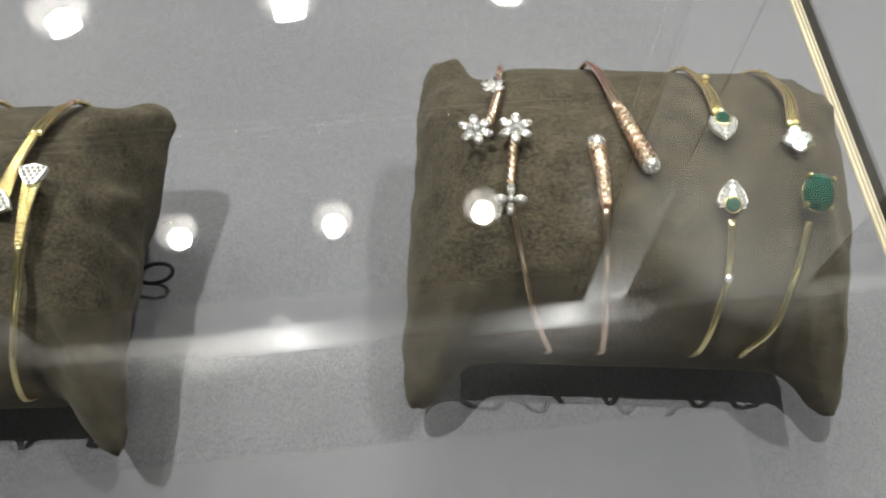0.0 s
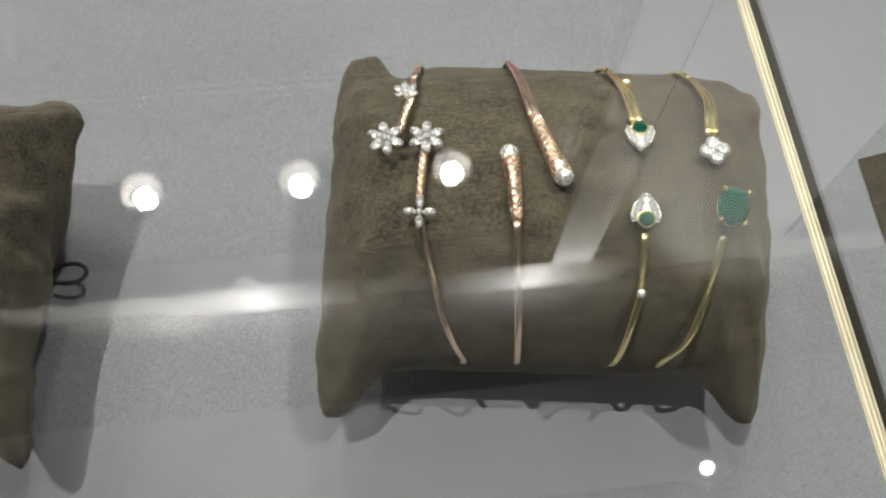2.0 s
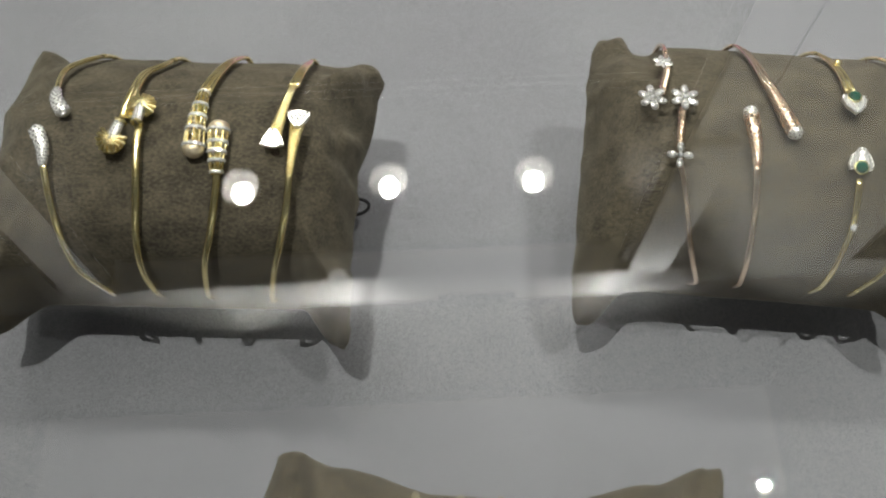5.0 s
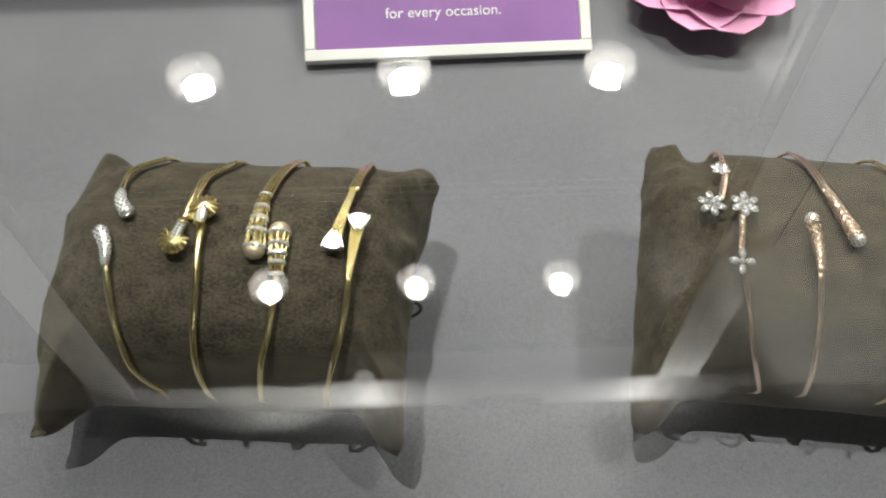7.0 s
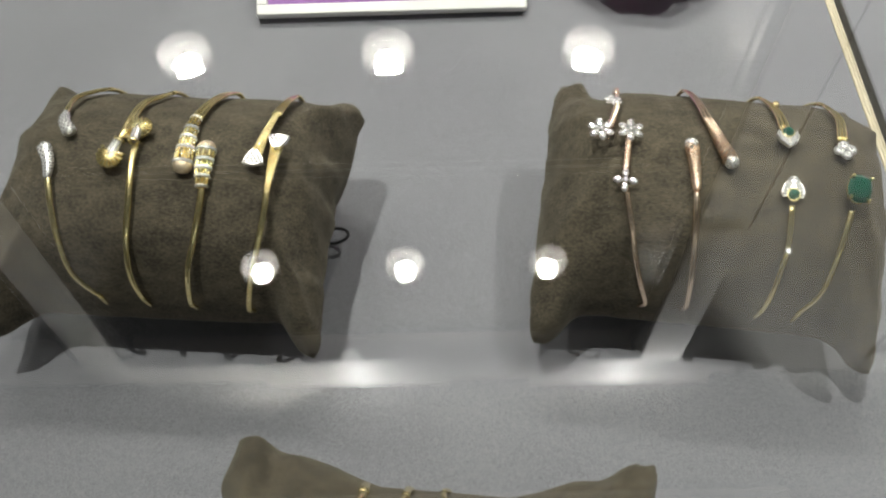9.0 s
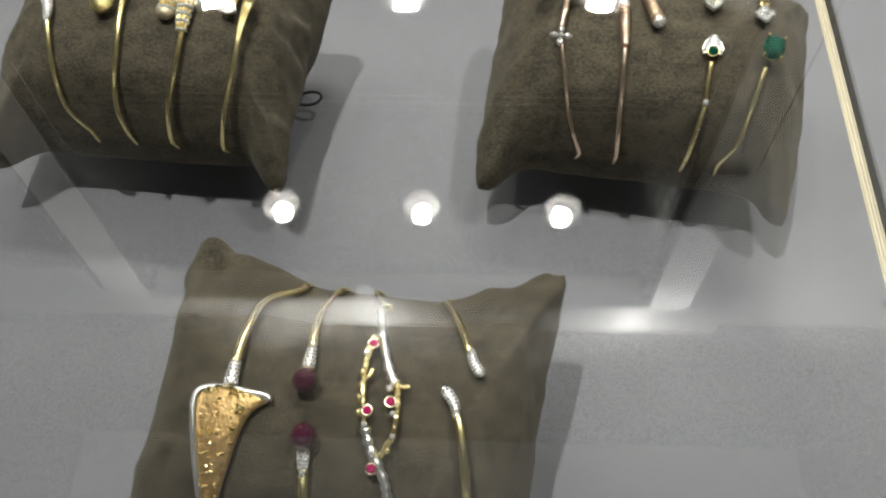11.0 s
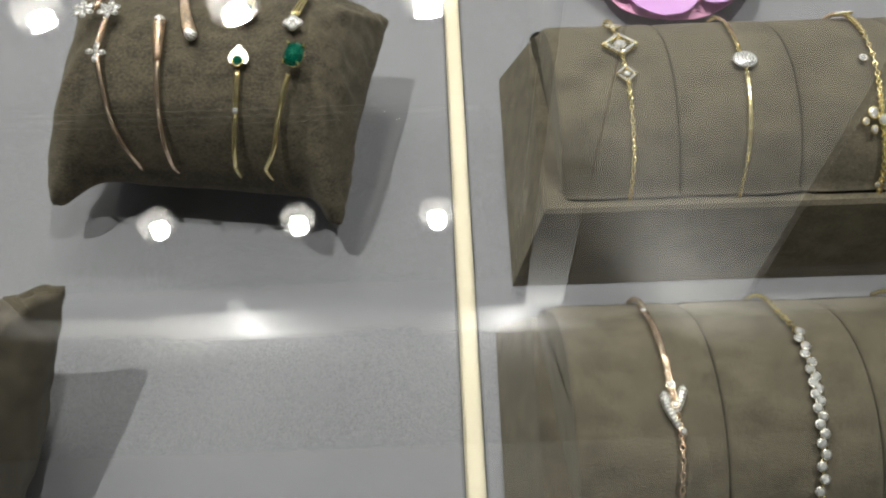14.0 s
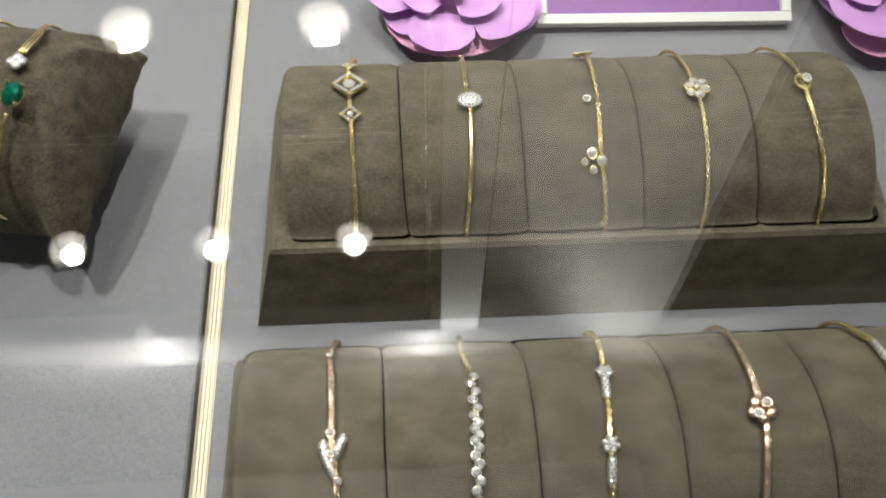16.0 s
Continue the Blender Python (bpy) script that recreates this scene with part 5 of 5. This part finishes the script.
for dx, da in ((-0.0030, 52), (0.0, 50), (0.0026, 49)):
    stone_charm(b, ROLL_D, 0.3275 + dx, da, 0.0018, GOLD, 0.0020)
stone_charm(b, ROLL_D, 0.3268, 92, 0.0014, WHITE_GOLD)
for dx, da, r in ((-0.0022, 121, 0.0019), (0.0018, 124.5, 0.0019), (-0.0050, 125, 0.0013), (-0.0014, 129, 0.0014)):
    stone_charm(b, ROLL_D, 0.3312 + dx, da, r, GOLD, 0.0018, 1.2)
stone_charm(b, ROLL_D, 0.3352, 158, 0.0012, GOLD)
b = bracelet("yellow gold chain bracelet with a flower cluster", ROLL_D, [(0.3660, 44), (0.3672, 56), (0.3693, 73), (0.3715, 89), (0.3734, 105), (0.3749, 125), (0.3758, 145), (0.3757, 163)], GOLD, 0.0012, 0.0007, 0.00034)
for k in range(6):
    t = radians(60 * k + 15)
    stone_charm(b, ROLL_D, 0.3713 + 0.0034 * math.cos(t), 88 + 4.3 * math.sin(t), 0.0019, GOLD, 0.0018)
stone_charm(b, ROLL_D, 0.3713, 88, 0.0014, GOLD, 0.0026)
b = bracelet("yellow gold chain bracelet with an open loop and stone", ROLL_D, [(0.4085, 44), (0.4105, 56), (0.4135, 70), (0.4158, 91), (0.4176, 106), (0.4215, 130), (0.4227, 147), (0.4232, 165)], GOLD, 0.0012, 0.0007, 0.00034)
part("loop", Shape().ring(ROLL_D.frame_at(0.4150, 86, 0.0014), 0.0030, 0.0008, 22, 8, 1.2), GOLD, b, "open gold loop", smooth=180)
stone_charm(b, ROLL_D, 0.4168, 84, 0.0015, WHITE_GOLD, 0.0022, 1.4)

# lines on the front stand: (x, angle)
E1 = [(0.2370, 50), (0.2407, 79), (0.2416, 91), (0.2430, 98), (0.2454, 115), (0.2462, 140)]
E2 = [(0.2810, 51), (0.2849, 68), (0.2866, 87), (0.2874, 100), (0.2885, 117), (0.2890, 142)]
E3 = [(0.3280, 52), (0.3280, 69), (0.3283, 84), (0.3286, 100), (0.3296, 120), (0.3300, 142)]
E4 = [(0.3744, 46), (0.3757, 71), (0.3770, 86), (0.3779, 94), (0.3770, 123), (0.3765, 142)]
E5 = [(0.4184, 45), (0.4213, 56), (0.4223, 68), (0.4240, 95), (0.4245, 130)]
b = bracelet("rose gold mesh bracelet with a pave ribbon", ROLL_E, E1, ROSE, 0.0014, 0.0009, 0.0004)
flat_links(b, ROLL_E, [E1[0], E1[1], E1[2]], 0.001, 0.0013, ROSE)
stone_charm(b, ROLL_E, E1[0][0] - 0.0006, E1[0][1], 0.0013, ROSE, 0.0014)
stone_charm(b, ROLL_E, E1[2][0], E1[2][1], 0.0014, ROSE, 0.0014)
xx, aa = E1[3]
pod(b, ROLL_E, [(xx + 0.0010, aa + 9), (xx - 0.0022, aa + 2), (xx - 0.0034, aa - 4)], 0.0011, 0.0017, name="ribbon", label="pave-set ribbon")
pod(b, ROLL_E, [(xx - 0.0004, aa + 4), (xx + 0.0014, aa + 0), (xx + 0.0027, aa - 6)], 0.0011, 0.0016, name="ribbon", label="pave-set ribbon")
stone_charm(b, ROLL_E, xx - 0.0004, aa + 1, 0.0012, ROSE, 0.0026)
stone_charm(b, ROLL_E, E1[4][0], E1[4][1] - 6, 0.0013, ROSE)
b = bracelet("white stone line bracelet on yellow gold", ROLL_E, E2, GOLD, 0.0017, 0.0009)
line, ups = ROLL_E.path(E2[1:], 12, 0.0012)
total = sum((line[i + 1] - line[i]).length for i in range(len(line) - 1))
for k in range(int(total / 0.0029)):
    f = k * 0.0029 / total * (len(line) - 1)
    i = min(int(f), len(line) - 2)
    p = line[i].lerp(line[i + 1], f - i)
    m = ROLL_E.frame_at(p.x, 90, 0)
    m = ups[i].to_track_quat("Z", "Y").to_matrix().to_4x4()
    m.translation = p + Vector((0.0006 * (-1) ** k, 0, 0))
    seat = part("setting", Shape().ring(m, 0.00135, 0.00035, 10, 6).ball(m @ Matrix.Translation((0, 0, -0.0006)), 0.0012, 8, 6, (1, 1, 0.5)), WHITE_GOLD, b, smooth=180)
    part("stone", Shape().gem(m @ Matrix.Translation((0, 0, 0.0003)), 0.00135, 1, 8), DIAMOND, seat, "white stone", smooth=0)
b = bracelet("yellow gold bracelet with white stone stations", ROLL_E, E3, GOLD, 0.0016, 0.0009, 0.0004)
flat_links(b, ROLL_E, E3, 0.001, 0.0010, GOLD)
for i in (1, 3):
    blossom(b, ROLL_E, E3[i][0], E3[i][1], 6, 0.0017, 0.0010, 15, 0.0018, 1.2)
for i, j in ((1, 2), (3, 4)):
    x, a = E3[i][0] * 0.5 + E3[j][0] * 0.5, E3[i][1] * 0.5 + E3[j][1] * 0.5
    pod(b, ROLL_E, [(x, a - 5), (x, a), (x, a + 5)], 0.0014, 0.0015, name="pave_bar", rows=(-30, 30), label="pave-set bar")
b = bracelet("rose gold mesh bracelet with a flower knot", ROLL_E, E4, ROSE, 0.0014, 0.0009, 0.0004)
flat_links(b, ROLL_E, E4, 0.001, 0.0013, ROSE)
for k in range(5):
    t = radians(72 * k + 20)
    part("petal", Shape().ball(ROLL_E.frame_at(E4[2][0] + 0.0030 * math.cos(t), E4[2][1] + 3 + 3.6 * math.sin(t), 0.0014), 0.0021, 12, 8, (1, 1, 0.6)), ROSE, b, smooth=180)
stone_charm(b, ROLL_E, E4[2][0] + 0.0012, E4[2][1] + 1, 0.0018, ROSE, 0.0030)
stone_charm(b, ROLL_E, E4[2][0] - 0.0018, E4[2][1] + 5, 0.0014, WHITE_GOLD, 0.0028)
b = bracelet("yellow gold bracelet with a white stone row", ROLL_E, E5, GOLD, 0.0016, 0.0009, 0.0004)
flat_links(b, ROLL_E, E5, 0.001, 0.0010, GOLD)
pod(b, ROLL_E, [E5[1], ((E5[1][0] + E5[2][0]) / 2, (E5[1][1] + E5[2][1]) / 2), E5[2]], 0.0013, 0.0014, name="pave_bar", rows=(-30, 30), label="pave-set bar")
